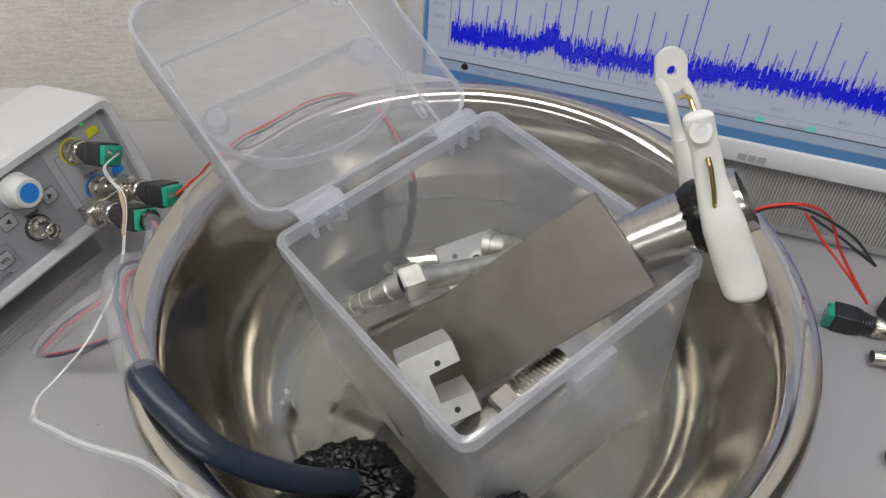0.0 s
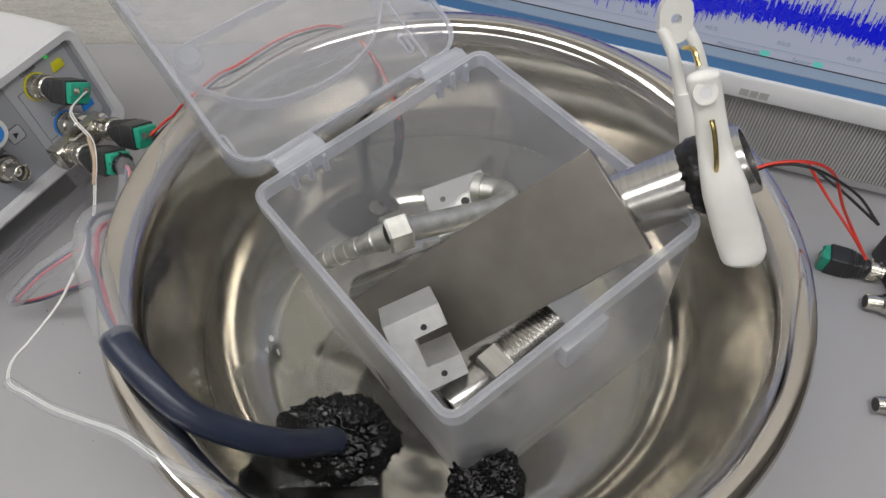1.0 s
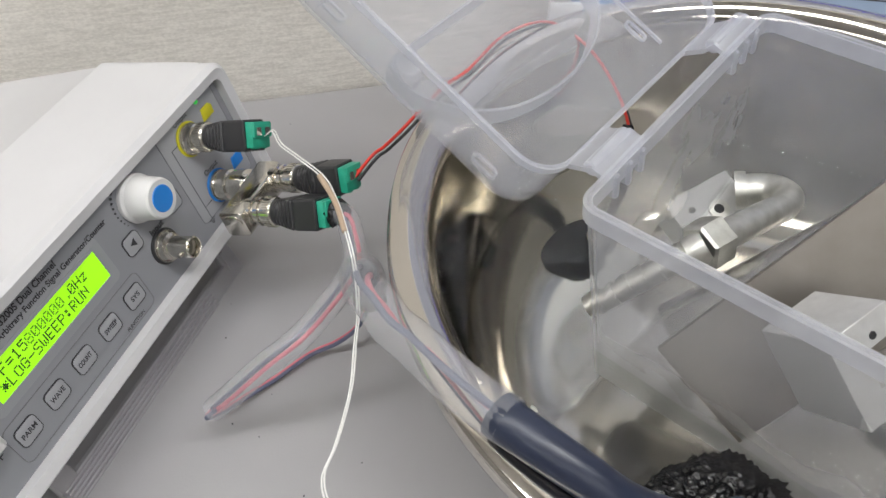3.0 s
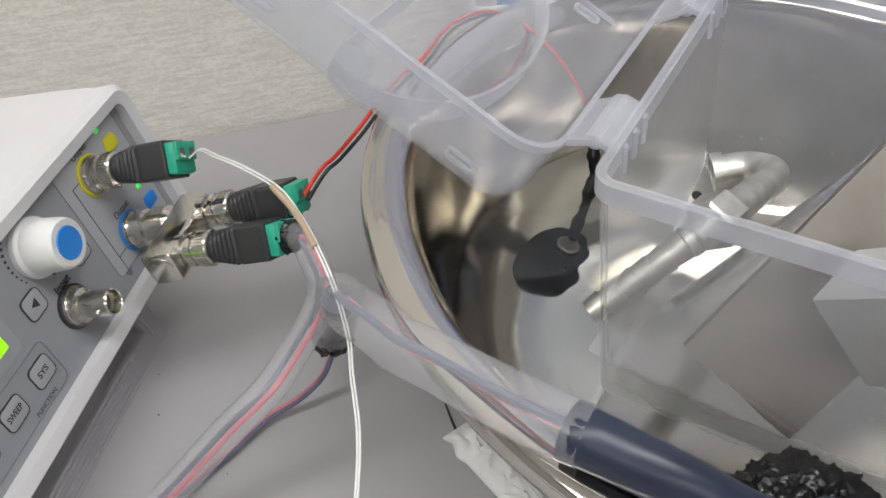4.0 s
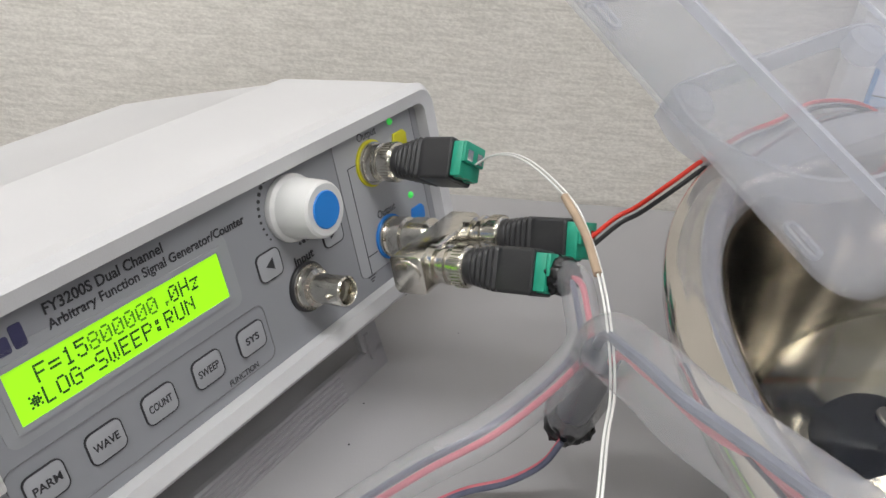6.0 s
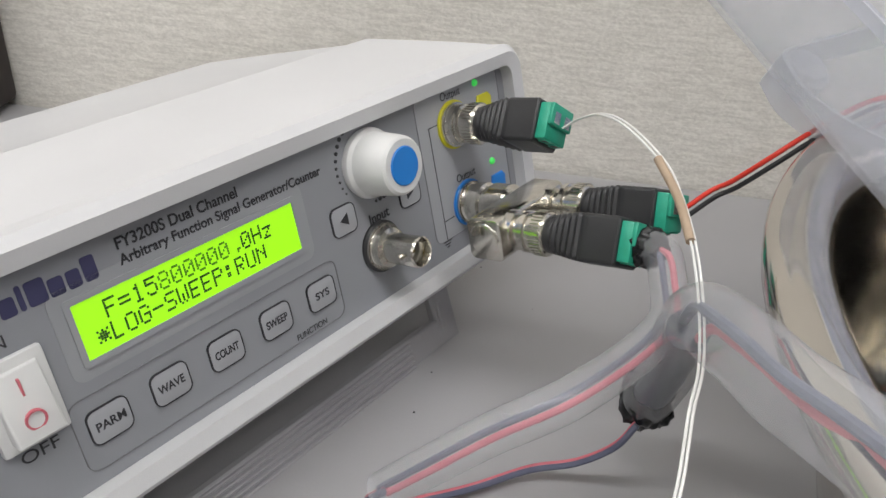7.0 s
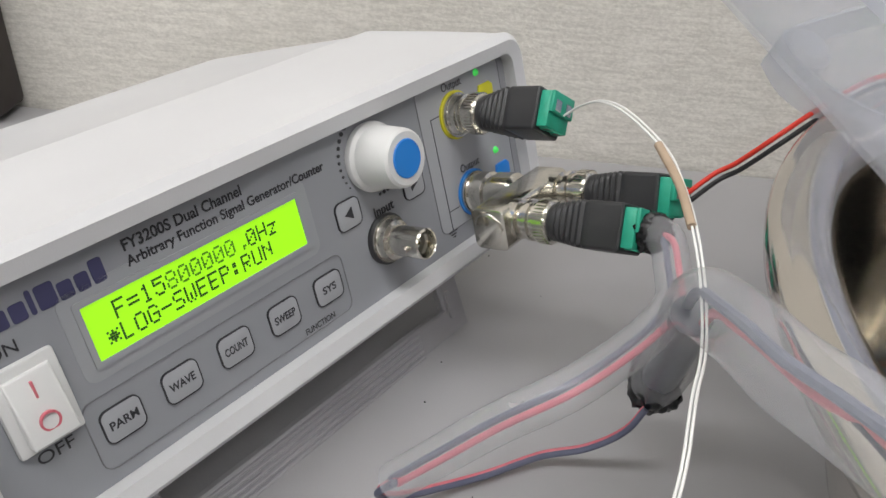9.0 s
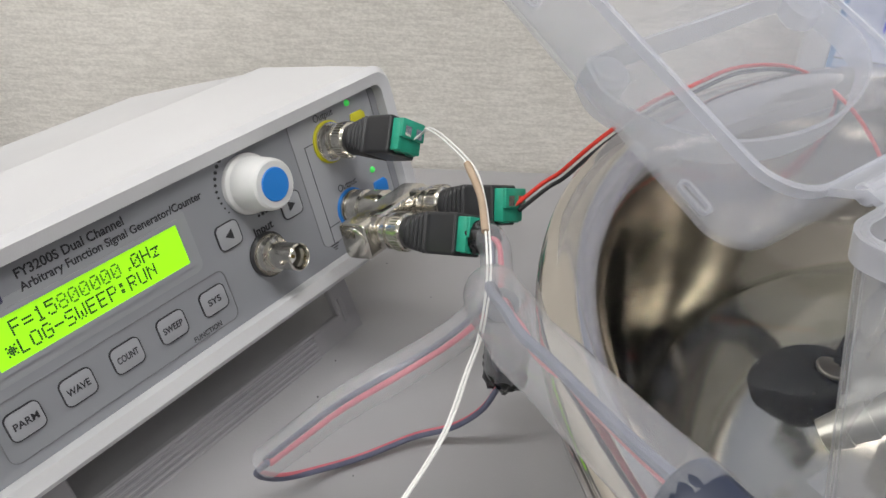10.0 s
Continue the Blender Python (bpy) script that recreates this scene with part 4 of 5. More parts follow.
def clip():
    t = thing("plastic_clip", Matrix(), "white nylon spring clip gripping the steel pipe", "clip")
    def jaw(points, widths, thick, name, holes):
        line = spline(points, 12)
        n = len(line)
        bm = bmesh.new()
        view = Vector((-0.16, -0.77, 0.47)).normalized()
        rows_ = []
        for i, p in enumerate(line):
            tg = (line[min(i + 1, n - 1)] - line[max(i - 1, 0)]).normalized()
            side = tg.cross(view).normalized()
            dep = side.cross(tg).normalized()
            f = i / (n - 1) * (len(widths) - 1)
            k = min(int(f), len(widths) - 2)
            w = widths[k] + (widths[k + 1] - widths[k]) * (f - k)
            th = thick[k] + (thick[k + 1] - thick[k]) * (f - k)
            e = min(i / (n - 1), 1 - i / (n - 1)) / 0.10
            cap = math.sqrt(max(0.04, 1 - (1 - e) ** 2)) if e < 1 else 1.0
            w, th = w * cap, th * cap
            rows_.append([bm.verts.new(p + side * (w * math.copysign(abs(math.cos(a)) ** 0.8, math.cos(a))) + dep * (th * math.copysign(abs(math.sin(a)) ** 0.8, math.sin(a)))) for a in [2 * math.pi * q / 20 for q in range(20)]])
        for a, b in zip(rows_, rows_[1:]):
            for i in range(20):
                bm.faces.new((a[i], a[(i + 1) % 20], b[(i + 1) % 20], b[i]))
        bm.faces.new(rows_[0]), bm.faces.new(rows_[-1])
        j = part(name, bm, CLIPPL, t)
        return j, line
    fr = [(0.0818, -0.0078, 0.2178), (0.0834, -0.0090, 0.2130), (0.0877, -0.0130, 0.2026), (0.0921, -0.0194, 0.1899), (0.0987, -0.0280, 0.1752), (0.1075, -0.0355, 0.1577), (0.1120, -0.0401, 0.1487), (0.1127, -0.0406, 0.1471)]
    j1, l1 = jaw(fr, (0.0058, 0.0062, 0.0058, 0.0064, 0.0088, 0.0095, 0.0092, 0.008), (0.003, 0.003, 0.0028, 0.003, 0.005, 0.006, 0.006, 0.006), "front_jaw", None)
    # eye through the front jaw and the wire spring
    ey = Vector((0.0834, -0.0123, 0.2113))
    part("eyelet", lathe([(0.0024, 0), (0.0024, 0.0012), (0.0046, 0.0012), (0.0046, 0.0)], 24, m=along(ey, (-0.05, -0.80, 0.55))), CLIPPL, j1)
    part("eyelet_hole", rod(0.0024, 0.0, 0.0009, 20, m=along(ey, (-0.05, -0.80, 0.55))), BEZEL, j1)
    # rear jaw: two thin bars with a slot between them, joined at the top
    rear = [Vector(p) for p in ((0.0834, 0.0350, 0.2133), (0.0893, 0.0281, 0.1965), (0.0947, 0.0215, 0.1834), (0.1006, 0.0106, 0.1621))]
    off = Vector((0.0048, 0.001, 0.001))
    for s in (-1, 1):
        ln = spline([rear[0] + off * s * 0.9 - Vector((0, 0, 0.009)), rear[1] + off * s, rear[2] + off * s * 1.05, rear[3] + off * s * 0.8], 8)
        part("rear_bar", sweep(ln, 0.0026, 10), CLIPPL, t)
    head = frame_ring(outline(0.0135, 0.020, 0.0066, 6), outline(0.0042, 0.0046, 0.0020, 6), -0.002, 0.002)
    head.transform(along(rear[0] + Vector((0.0005, 0, -0.006)), (-0.05, -0.9, 0.35), (0, 0, 1)) @ pose(0, 0, 0, 90, 0, 0) @ pose(0, 0, 0, 0, 8, 0))
    part("rear_head", head, CLIPPL, t)
    part("rear_pad", sweep(spline([rear[2] + Vector((0, 0, -0.002)), rear[3], rear[3] + Vector((0.002, -0.004, -0.014))], 8), 0.0075, 14), CLIPPL, t)
    sp = spline([Vector((0.0875, -0.0176, 0.2025)), Vector((0.0888, -0.0209, 0.1991)), Vector((0.0909, -0.0247, 0.1917)), Vector((0.0928, -0.0264, 0.1842)), Vector((0.0936, -0.0242, 0.1808))], 8)
    part("spring", sweep(sp, 0.0010, 8), BRASS, t, "brass-coloured wire spring")
    sp2 = spline([Vector((0.0877, 0.0264, 0.1993)), Vector((0.0893, 0.0208, 0.2032)), Vector((0.0912, 0.0149, 0.1999))], 8)
    part("spring", sweep(sp2, 0.0010, 8), BRASS, t)
    return t


clip()


def c_block():
    hb, hc = Vector((-0.0191, -0.0530, 0.1156)), Vector((-0.0102, -0.0715, 0.1056))
    e1 = (hc - hb).normalized()
    nn = Vector((-0.1206, -0.5352, 0.8360)) * 0.032 + e1 * 0.0098 + Vector((0.9110, 0.2749, 0.3073)) * 0.0028
    nn.normalize()
    e3 = nn.cross(e1).normalized()
    e1 = e3.cross(nn)
    if e3.x < 0:
        e3 = -e3
    t = thing("mounting_block", axes(e3, e1, e3.cross(e1), hb) @ Matrix.Scale(0.96, 4), "C-shaped milled aluminium mounting block with drilled holes", "metal block")
    s = 1 if e3.cross(e1).dot(nn) > 0 else -1
    ring = [(-17, -7.5), (10.3, -7.5), (10.3, 3.3), (-6.2, 3.3), (-6.2, 18.2), (10.3, 18.2), (10.3, 28.6), (-6.2, 28.6), (-17, 28.6)]
    bm = bmesh.new()
    top = [bm.verts.new((x * MM, y * MM, 0)) for x, y in ring]
    bot = [bm.verts.new((x * MM, y * MM, -0.034 * s)) for x, y in ring]
    bm.faces.new(top), bm.faces.new(bot)
    for i in range(len(ring)):
        j = (i + 1) % len(ring)
        bm.faces.new((top[i], top[j], bot[j], bot[i]))
    bmesh.ops.bevel(bm, geom=bm.edges[:], offset=0.0003, segments=1, affect="EDGES")
    part("body", bm, ALU, t)
    # no drilling: black discs on the face stand in for shaded holes
    for x, y in ((0, 0), (0, 23.7)):
        part("hole", lathe([(0, 0.0002 * s), (0.0011, 0.0002 * s), (0.0013, 0.0003 * s), (0.0015, 0.0)], 20, m=Matrix.Translation((x * MM, y * MM, 0))), BLACKPL, t, "black disc for the shade in a threaded hole")
    return t


c_block()


def flat_block():
    o = Vector((-0.0025, 0.0757, 0.0439))
    ex = (Vector((0.0200, 0.0815, 0.0490)) - o).normalized()
    up = Vector((-0.3691, -0.3848, 0.8487))
    ey = up.cross(ex).normalized()
    t = thing("drilled_block", axes(ex, ey, ex.cross(ey), o), "pale milled aluminium block with two bored holes", "metal block")
    part("body", box((-0.010, -0.022, -0.020), (0.028, 0.010, 0.0), 0.0005, 1), ALU, t)
    # flat black discs here and in the bore give the dark of the holes
    part("hole", rod(0.0017, 0.0, 0.0003, 18), BLACKPL, t)
    part("bore", lathe([(0.0026, 0.0), (0.0026, 0.0006), (0.0052, 0.0006), (0.0052, 0.0)], 28, m=pose(0.012, -0.006, 0)), ZINC, t)
    part("bore_shade", rod(0.0027, 0.0, 0.0003, 20, m=pose(0.012, -0.006, 0)), BLACKPL, t)
    return t


flat_block()


def elbow_fitting():
    a, nut, el = Vector((-0.0772, 0.0245, 0.0499)), Vector((-0.0328, 0.0202, 0.0846)), Vector((0.0220, 0.0470, 0.0690))
    t = thing("elbow_fitting", Matrix(), "zinc-plated hose elbow fitting with barbed nipple", "pipe fitting")
    m, n = straight(a, nut)
    prof = [(0.0034, 0.0), (0.0048, 0.0)]
    for i in range(6):
        z = 0.001 + i * 0.0072
        prof += [(0.0057, z + 0.0052), (0.0057, z + 0.0060), (0.0051, z + 0.0062)]
    prof += [(0.0054, n - 0.014), (0.0064, n - 0.013), (0.0064, n - 0.010), (0.0055, n - 0.009), (0.0070, n - 0.008), (0.0070, n)]
    part("nipple", lathe(prof, 36, m=m), ZINC, t, "barbed nipple")
    m2 = along(nut - (nut - a).normalized() * 0.004, Vector((0.9, 0.35, 0.02)))
    hexa = lathe([(0, 0), (0.0096, 0), (0.0108, 0.0012), (0.0108, 0.0118), (0.0096, 0.013), (0, 0.013)], 6, m=m2 @ pose(0, 0, 0, 0, 0, 18))
    part("hex_nut", hexa, ZINC, t, "hexagon nut", smooth=False)
    line = spline([nut + Vector((0.006, 0.002, 0.0)), nut.lerp(el, 0.35), nut.lerp(el, 0.75), el, el + Vector((0.0100, 0.0100, -0.0050)), el + Vector((0.0080, 0.0210, -0.0100)), el + Vector((-0.0040, 0.0270, -0.0140))], 10)
    part("elbow", sweep(line, lambda f: 0.0066 + 0.0026 * max(0, f - 0.45), 22), ZINC, t, "galvanised bent pipe")
    part("collar", lathe([(0.0060, -0.004), (0.0092, -0.004), (0.0096, 0.0), (0.0096, 0.0012), (0.0070, 0.0012), (0.0064, -0.003)], 28, m=along(el + Vector((-0.0040, 0.0270, -0.0140)), (-0.85, 0.40, -0.30))), ZINC, t)
    return t


elbow_fitting()


def thread_fitting():
    p, q = Vector((-0.0070, -0.0713, 0.0749)), Vector((0.0469, -0.0316, 0.0860))
    m, n = straight(p, q)
    t = thing("threaded_fitting", m, "shiny steel threaded hose connector lying in the box", "pipe fitting")
    part("sleeve", lathe([(0.006, 0.0), (0.0092, 0.0), (0.0095, 0.001), (0.0095, 0.020), (0.0085, 0.022), (0.006, 0.022)], 36), PIPE, t)
    part("hex_nut", lathe([(0, 0.021), (0.0115, 0.021), (0.0130, 0.0225), (0.0130, 0.0325), (0.0115, 0.034), (0, 0.034)], 6), PIPE, t, smooth=False)
    prof = [(0.0, 0.034)]
    for i in range(13):
        prof += [(0.0092, 0.034 + i * 0.0024), (0.0108, 0.0352 + i * 0.0024)]
    prof += [(0.0, 0.034 + 13 * 0.0024)]
    part("thread", lathe(prof, 36), PIPE, t, angle=20)
    return t


thread_fitting()


# ---- black sealed sensors in the water ----
def sensor(name, p, r, squash, seed, label, rough=0.20, fine=1.5):
    t = thing(name, Matrix.Translation(p), label, "sensor", "sealed sensors")
    b = part("body", lumpy(r, squash, seed, rough, 6, fine), TAR, t, angle=180)
    return t, b


s1, _ = sensor("sealed_sensor", (-0.0590, -0.0700, 0.0400), 0.0240, (1.12, 0.85, 0.72), 1.0, "lumpy black sealant sensor head on a navy hose")
part("base", box((-0.034, -0.022, -0.0360), (0.020, 0.020, -0.008), 0.004), TAR, s1, "dark block under the sealant")
sensor("sealed_sensor", (0.0097, -0.0967, 0.0460), 0.0170, (1.0, 0.95, 1.15), 5.0, "round lumpy black sealant sensor on thin wires")
s3, _ = sensor("sealed_sensor", (-0.0545, 0.0960, 0.0125), 0.0180, (1.40, 0.95, 0.24), 9.0, "submerged black sealant sensor behind the box", 0.06, 0.3)
part("pad", rod(0.0056, 0.0, 0.002, 20, 0.0005, m=pose(0.0125, -0.0040, 0.0030, 6, 10, 0)), PLATE, s3, "pale round sensor face")


# ---- cables ----
def cable(name, points, r, mat, label, group="", steps=10, seg=10):
    t = thing(name, Matrix(), label, "cable", group)
    part("strand", sweep(spline(points, steps), r, seg), mat, t)
    return t


def shifted(points, d):
    return [Vector(p) + Vector(d) for p in points]


END1 = gen_frame(138.6, 0.0, 42) @ Vector((0, 0, 0))
END2 = gen_frame(141.0, -25.5, 76) @ Vector((0, 0, 0))
END3 = gen_frame(118.5, -26.0, 76) @ Vector((0, 0, 0))

# white twin wire with a tan sleeve, then a thin clear tube over the bowl's rim
w_pts = [END1, END1 + Vector((0.0035, -0.004, 0.005)), Vector((-0.1957, 0.0808, 0.1145)), Vector((-0.1903, 0.0691, 0.1171)), Vector((-0.1819, 0.0601, 0.1130)), Vector((-0.1787, 0.0495, 0.1100)), Vector((-0.1771, 0.0360, 0.1070)), Vector((-0.1764, 0.0214, 0.1020)), Vector((-0.1780, 0.0050, 0.0982)), Vector((-0.1808, -0.0055, 0.0955)), Vector((-0.1853, -0.0235, 0.0938)), Vector((-0.1927, -0.0425, 0.0945)), Vector((-0.1983, -0.0531, 0.0940)), Vector((-0.1965, -0.0640, 0.0950)), Vector((-0.1860, -0.0710, 0.0985)), Vector((-0.1714, -0.0805, 0.1040)), Vector((-0.1560, -0.0880, 0.1085)), Vector((-0.1377, -0.0970, 0.1145)), Vector((-0.1216, -0.1084, 0.1175))]
wt = cable("white_wire", w_pts, 0.0003, WHITEW, "thin white twin wire with a tan sleeve", seg=8)
part("strand", sweep(spline(shifted(w_pts, (0.0009, 0.0004, 0.0003)), 10), 0.0003, 8), WHITEW, wt)
part("sleeve", sweep(spline([Vector((-0.1828, 0.0612, 0.1136)), Vector((-0.1787, 0.0495, 0.1100)), Vector((-0.1771, 0.0360, 0.1070))], 8), 0.0011, 12), TAN, wt, "tan shrink sleeve")
thin = [Vector((-0.1965, -0.0640, 0.0950)), Vector((-0.1860, -0.0710, 0.0985)), Vector((-0.1714, -0.0805, 0.1040)), Vector((-0.1560, -0.0880, 0.1085)), Vector((-0.1377, -0.0970, 0.1145)), Vector((-0.1216, -0.1084, 0.1175)), Vector((-0.1080, -0.1148, 0.1140)), Vector((-0.0920, -0.1190, 0.1020)), Vector((-0.0760, -0.1210, 0.0820))]
tt = cable("thin_clear_tube", thin, 0.0024, TUBEPP, "thin clear plastic tube draped over the bowl rim", "clear tubes")
inner = [Vector((-0.1000, -0.1175, 0.1085)), Vector((-0.0760, -0.1210, 0.0820)), Vector((-0.0560, -0.1190, 0.0600)), Vector((-0.0300, -0.1150, 0.0450)), Vector((-0.0100, -0.1080, 0.0410)), Vector((0.0040, -0.1000, 0.0400))]
part("red_core", sweep(spline(inner[:4], 10), 0.0009, 8), RED, tt, "red wire inside the tube")
part("black_core", sweep(spline(shifted(inner, (0.0004, -0.0014, 0.0005)), 10), 0.0010, 8), BLACKW, tt, "black wire inside the tube")

# clear tube with rose and slate wires from the smeared plug down to the desk, its wires running back to the black end
lead = [END3, END3 + Vector((0.0045, -0.0045, 0.001)), Vector((-0.1725, 0.0590, 0.0800)), Vector((-0.1730, 0.0480, 0.0780)), Vector((-0.1780, 0.0395, 0.0755)), Vector((-0.1868, 0.0308, 0.0723)), Vector((-0.1998, 0.0180, 0.0715)), Vector((-0.2146, 0.0160, 0.0605)), Vector((-0.2281, 0.0165, 0.0460)), Vector((-0.2386, 0.0185, 0.0330))]
lt = cable("clear_tube", lead, 0.0050, TUBEPP, "clear plastic tube with rose and slate wires inside", "clear tubes", seg=14)
part("rose_core", sweep(spline(shifted(lead, (0.0014, -0.0010, 0.0006)), 10), 0.0009, 8), PINK, lt, "rose wire")
part("slate_core", sweep(spline(shifted(lead, (-0.0010, 0.0008, -0.0002)), 10), 0.0009, 8), SLATE, lt, "slate wire")
bm = lumpy(0.0064, (1.0, 0.9, 0.9), 14.0, 0.18, 4)
bm.transform(Matrix.Translation(END3 + Vector((0.0005, 0, 0))))
part("smear", bm, TAR, lt, "smear of black sealant on the plug")
back = [Vector((-0.2375, 0.0183, 0.0345)), Vector((-0.2425, 0.0215, 0.0250)), Vector((-0.2380, 0.0320, 0.0110)), Vector((-0.2260, 0.0430, 0.0040)), Vector((-0.2137, 0.0500, 0.0030)), Vector((-0.1975, 0.0585, 0.0045)), Vector((-0.1837, 0.0590, 0.0100)), Vector((-0.1741, 0.0580, 0.0200)), Vector((-0.1690, 0.0600, 0.0285))]
bt = cable("loose_wires", back, 0.0010, PINK, "rose and slate wires running back along the desk")
part("strand", sweep(spline(shifted(back, (-0.0004, -0.0016, 0.0004)), 10), 0.0010, 8), SLATE, bt)

# wide clear tube over the rim, black at its cut end, navy sleeve in the bowl
wide = [Vector((-0.1666, 0.0650, 0.0340)), Vector((-0.1675, 0.0530, 0.0560)), Vector((-0.1715, 0.0360, 0.0830)), Vector((-0.1745, 0.0210, 0.0980)), Vector((-0.1742, 0.0095, 0.1040)), Vector((-0.1715, 0.0005, 0.1065)), Vector((-0.1685, -0.0115, 0.1095)), Vector((-0.1630, -0.0225, 0.1120)), Vector((-0.1580, -0.0345, 0.1150)), Vector((-0.1505, -0.0490, 0.1175)), Vector((-0.1430, -0.0600, 0.1185))]
hose = thing("wide_clear_tube", Matrix(), "wide clear tube over the bowl rim, ending in navy hose", "cable", "clear tubes")
part("tube", sweep(spline(wide, 10), 0.0076, 20), TUBEPP, hose, "wide clear plastic tube")
part("rose_core", sweep(spline(shifted(wide, (0.0026, -0.0012, -0.0014)), 10), 0.0012, 8), PINK, hose, "rose wire")
part("slate_core", sweep(spline(shifted(wide, (-0.0010, 0.0022, 0.0010)), 10), 0.0013, 8), SLATE, hose, "slate wire")
part("inner_sleeve", sweep(spline(wide[:3], 10), 0.0052, 16), NAVY, hose, "dark sleeve inside the tube end")
bm = lumpy(0.0084, (0.90, 1.05, 1.35), 21.0, 0.25, 4)
bm.transform(Matrix.Translation((-0.1666, 0.0660, 0.0340)))
part("sealed_end", bm, TAR, hose, "lumpy black sealed end")
navy = [Vector((-0.1455, -0.0565, 0.1183)), Vector((-0.1421, -0.0617, 0.1187)), Vector((-0.1288, -0.0756, 0.1150)), Vector((-0.1149, -0.0860, 0.1070)), Vector((-0.0960, -0.0895, 0.0930)), Vector((-0.0770, -0.0880, 0.0780)), Vector((-0.0600, -0.0780, 0.0560))]
part("navy_hose", sweep(spline(navy, 10), lambda f: 0.0073 - 0.0010 * min(1, 2 * f), 22), NAVY, hose, "navy sleeve")

# red and black pair from the middle plug, round behind the lid and down into the water
pair = [END2, Vector((-0.1570, 0.0985, 0.0875)), Vector((-0.1517, 0.0975, 0.0925)), Vector((-0.1440, 0.0945, 0.1033)), Vector((-0.1354, 0.0978, 0.1098)), Vector((-0.1234, 0.1024, 0.1175)), Vector((-0.1123, 0.1080, 0.1200)), Vector((-0.0873, 0.1345, 0.1180)), Vector((-0.0600, 0.1480, 0.1120)), Vector((-0.0400, 0.1330, 0.0990)), Vector((-0.0276, 0.1130, 0.0740)), Vector((-0.0299, 0.0990, 0.0493)), Vector((-0.0400, 0.0925, 0.0190))]
pt = cable("red_black_pair", pair, 0.00075, RED, "red and black twin wires running behind the lid", seg=8)
part("black_strand", sweep(spline(shifted(pair, (0.0016, -0.0006, -0.0015)), 10), 0.00075, 8), BLACKW, pt, "black wire")
part("sealed_length", sweep(spline([Vector((-0.0276, 0.1125, 0.0730)), Vector((-0.0299, 0.0990, 0.0493)), Vector((-0.0400, 0.0925, 0.0190))], 14), lambda f: 0.0024 + 0.0007 * math.sin(23 * f) + 0.0004 * math.sin(61 * f), 12), TAR, pt, "lumpy black sealed length")

# wires from the pipe
rp = [Vector((0.1148, -0.0068, 0.1548)), Vector((0.1291, -0.0016, 0.1590)), Vector((0.1470, -0.0012, 0.1601)), Vector((0.1642, 0.0008, 0.1493)), Vector((0.1794, -0.0005, 0.1251)), Vector((0.1955, -0.0137, 0.1034))]
rt = cable("pipe_wires", rp, 0.00075, RED, "red and black wires out of the steel pipe", seg=8)
bp_ = [Vector((0.1158, -0.0079, 0.1535)), Vector((0.1298, -0.0013, 0.1576)), Vector((0.1482, -0.0028, 0.1584)), Vector((0.1735, -0.0064, 0.1449)), Vector((0.1854, -0.0164, 0.1346))]
part("black_strand", sweep(spline(bp_, 10), 0.0007, 8), BLACKW, rt)
part("red_tail", sweep(spline([Vector((0.1717, 0.0287, 0.1248)), Vector((0.1817, 0.0188, 0.1139)), Vector((0.1917, 0.0013, 0.1061)), Vector((0.1952, -0.0126, 0.1038))], 8), 0.00075, 8), RED, rt)
part("black_tail", sweep(spline([Vector((0.1681, 0.0187, 0.1326)), Vector((0.1775, 0.0034, 0.1328)), Vector((0.1854, -0.0164, 0.1346))], 8), 0.0007, 8), BLACKW, rt)

# ---- connectors lying beside the bowl ----
bnc_plug("terminal_plug", Matrix.Translation((0.2715, 0.0415, 0.0078)) @ pose(0, 0, 0, 0, -90, -21), "black coaxial plug with green terminal lying on the desk")


def coax_adapter(name, m, label):
    t = thing(name, m, label, "cable adapter", "loose coaxial adapters")
    part("body", lathe([(0, 0), (0.0046, 0), (0.0048, 0.0006), (0.0048, 0.009), (0.0062, 0.0095), (0.0062, 0.0125), (0.0072, 0.013), (0.0072, 0.026), (0.0060, 0.027), (0, 0.027)], 32), NICKEL, t, "nickel shell")
    # the solid end gets a black disc as the shade inside its bore
    part("bore", rod(0.0038, -0.0002, 0.0002, 20), BLACKPL, t)
    for s in (-1, 1):
        part("lug", rod(0.001, 0.0045, 0.0060, 10, m=Matrix.Translation((0, 0, 0.0035)) @ pose(0, 0, 0, 0, 90 * s, 0)), NICKEL, t)
    return t


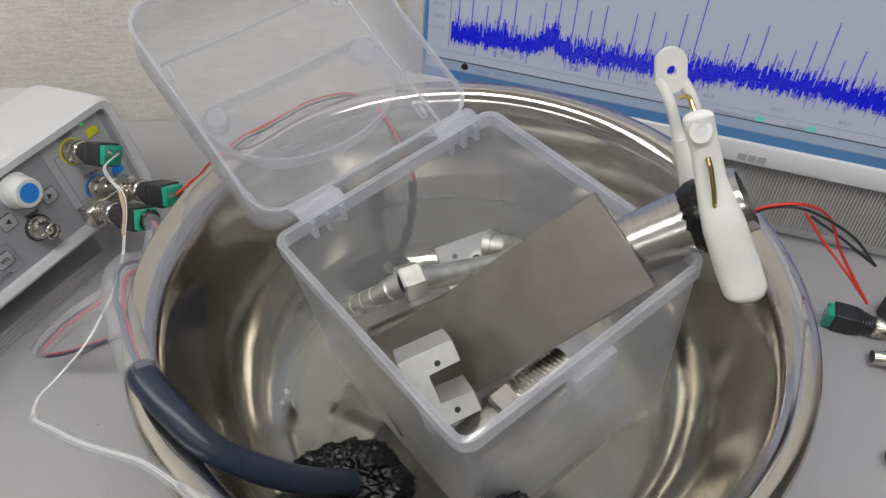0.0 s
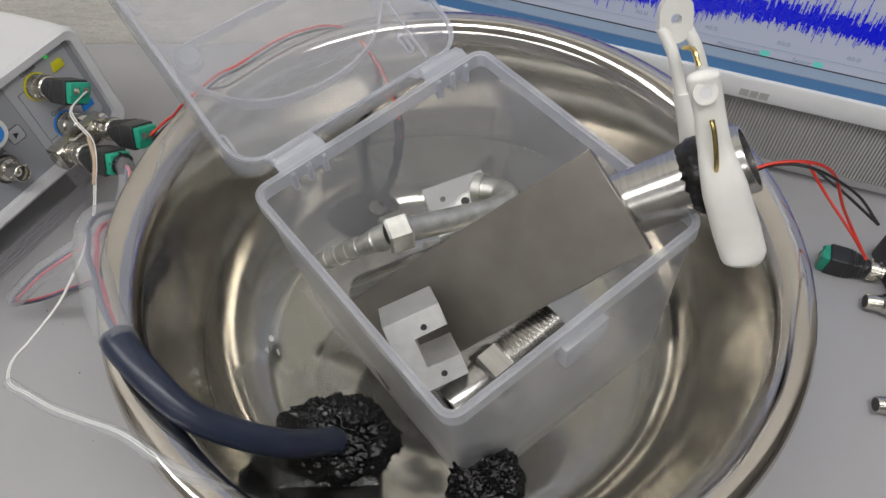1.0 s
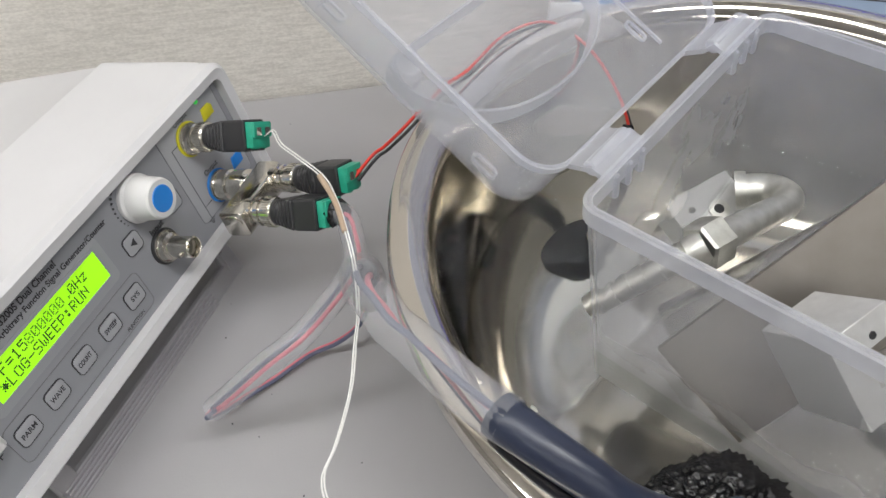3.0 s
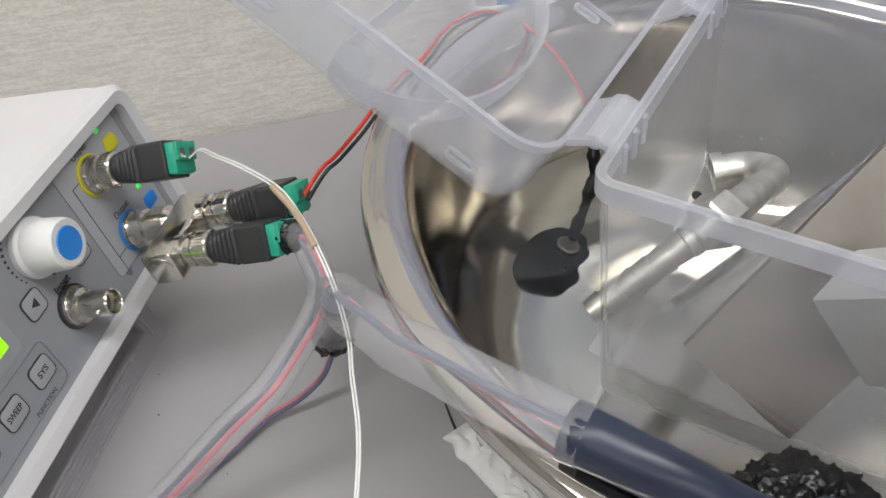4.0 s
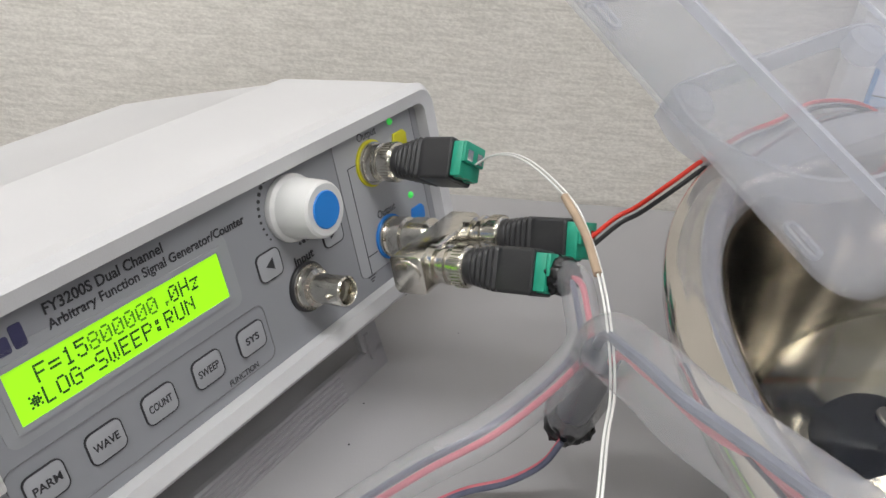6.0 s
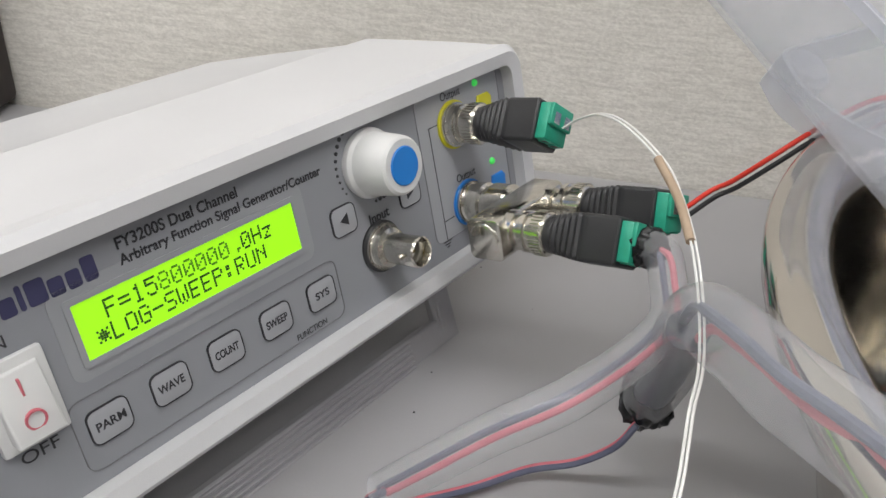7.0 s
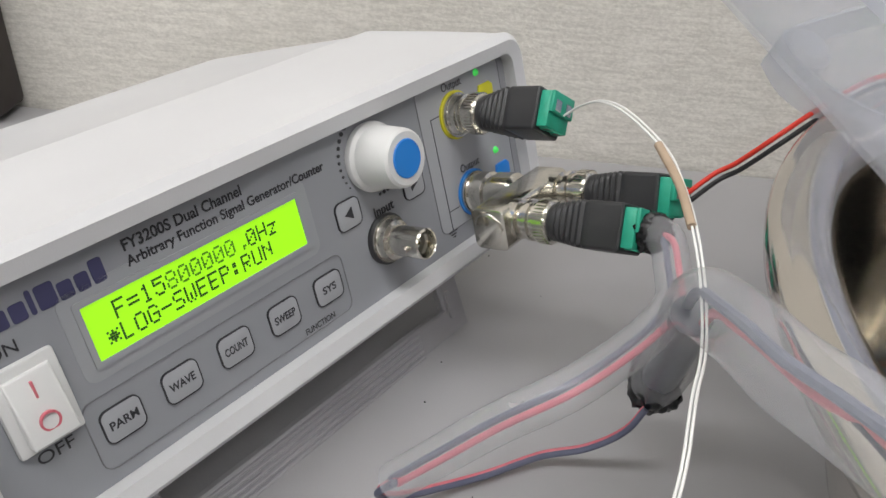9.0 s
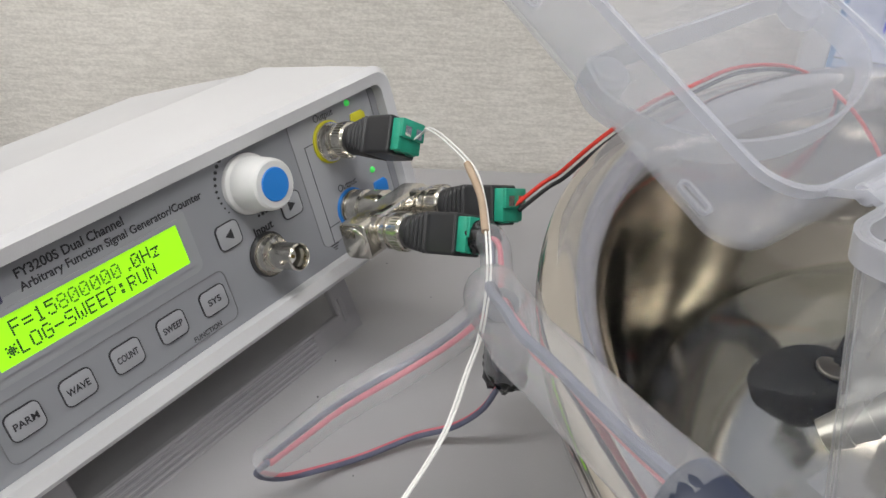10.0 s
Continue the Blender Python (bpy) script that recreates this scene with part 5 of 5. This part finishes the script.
coax_adapter("coaxial_adapter", Matrix.Translation((0.2537, 0.0215, 0.0073)) @ pose(0, 0, 0, 0, 90, -12), "nickel coaxial adapter lying on the desk")
coax_adapter("coaxial_adapter", Matrix.Translation((0.2352, -0.0460, 0.0073)) @ pose(0, 0, 0, 0, 90, -5), "nickel coaxial adapter lying on the desk")
hub = thing("black_hub", Matrix.Translation((0.2960, 0.0400, 0.0)), "small black connector box lying on the desk", "connector box")
part("shell", box((-0.022, -0.05, 0.0), (0.045, 0.022, 0.024), 0.003), BLACKPL, hub)


def tissue():
    bm = bmesh.new()
    bmesh.ops.create_grid(bm, x_segments=36, y_segments=36, size=1)
    for v in bm.verts:
        p = v.co.copy()
        edge = max(abs(p.x), abs(p.y))
        v.co = Vector((p.x * 0.016, p.y * 0.022, 0.0015 + 0.007 * max(0.0, 1 - edge ** 4) * (0.55 + 0.9 * abs(noise.fractal(p * 2.3, 1.0, 2.0, 4)))))
        v.co.x += 0.003 * noise.noise(p * 3)
    low = bmesh.ops.extrude_face_region(bm, geom=bm.faces[:])
    for v in low["geom"]:
        if isinstance(v, bmesh.types.BMVert):
            v.co.z = 0.0004 if max(abs(v.co.x) / 0.016, abs(v.co.y) / 0.022) > 0.9 else v.co.z - 0.0008
    bm.transform(pose(-0.1150, 0.0080, 0, 0, 0, 15))
    return tagged(part("tissue", bm, WHITEW), "crumpled white tissue lying beside the bowl foot", "tissue")


tissue()

# a pencil stroke and specks on the desk
stroke = [Vector((-0.1282, 0.0407, 0.0003)), Vector((-0.1295, 0.0277, 0.0003)), Vector((-0.1295, 0.0146, 0.0003))]
tagged(part("pencil_stroke", sweep(spline(stroke, 8), lambda f: 0.0004 + 0.0004 * f, 6), BLACKPL), "dark pencil stroke drawn on the pale desk", "pencil mark")
rng = random.Random(7)
specks = bmesh.new()
for i in range(26):
    x, y = rng.uniform(-0.34, -0.16), rng.uniform(-0.12, 0.26)
    r = rng.uniform(0.00015, 0.0004)
    lathe([(0, 0.0003), (r, 0.0002), (r * 1.1, 0.0)], 7, bm=specks, m=pose(x, y, 0.00005))
tagged(part("dust_specks", specks, BLACKPL), "scattered dark dust specks on the pale desk", "dust", kind="stuff")
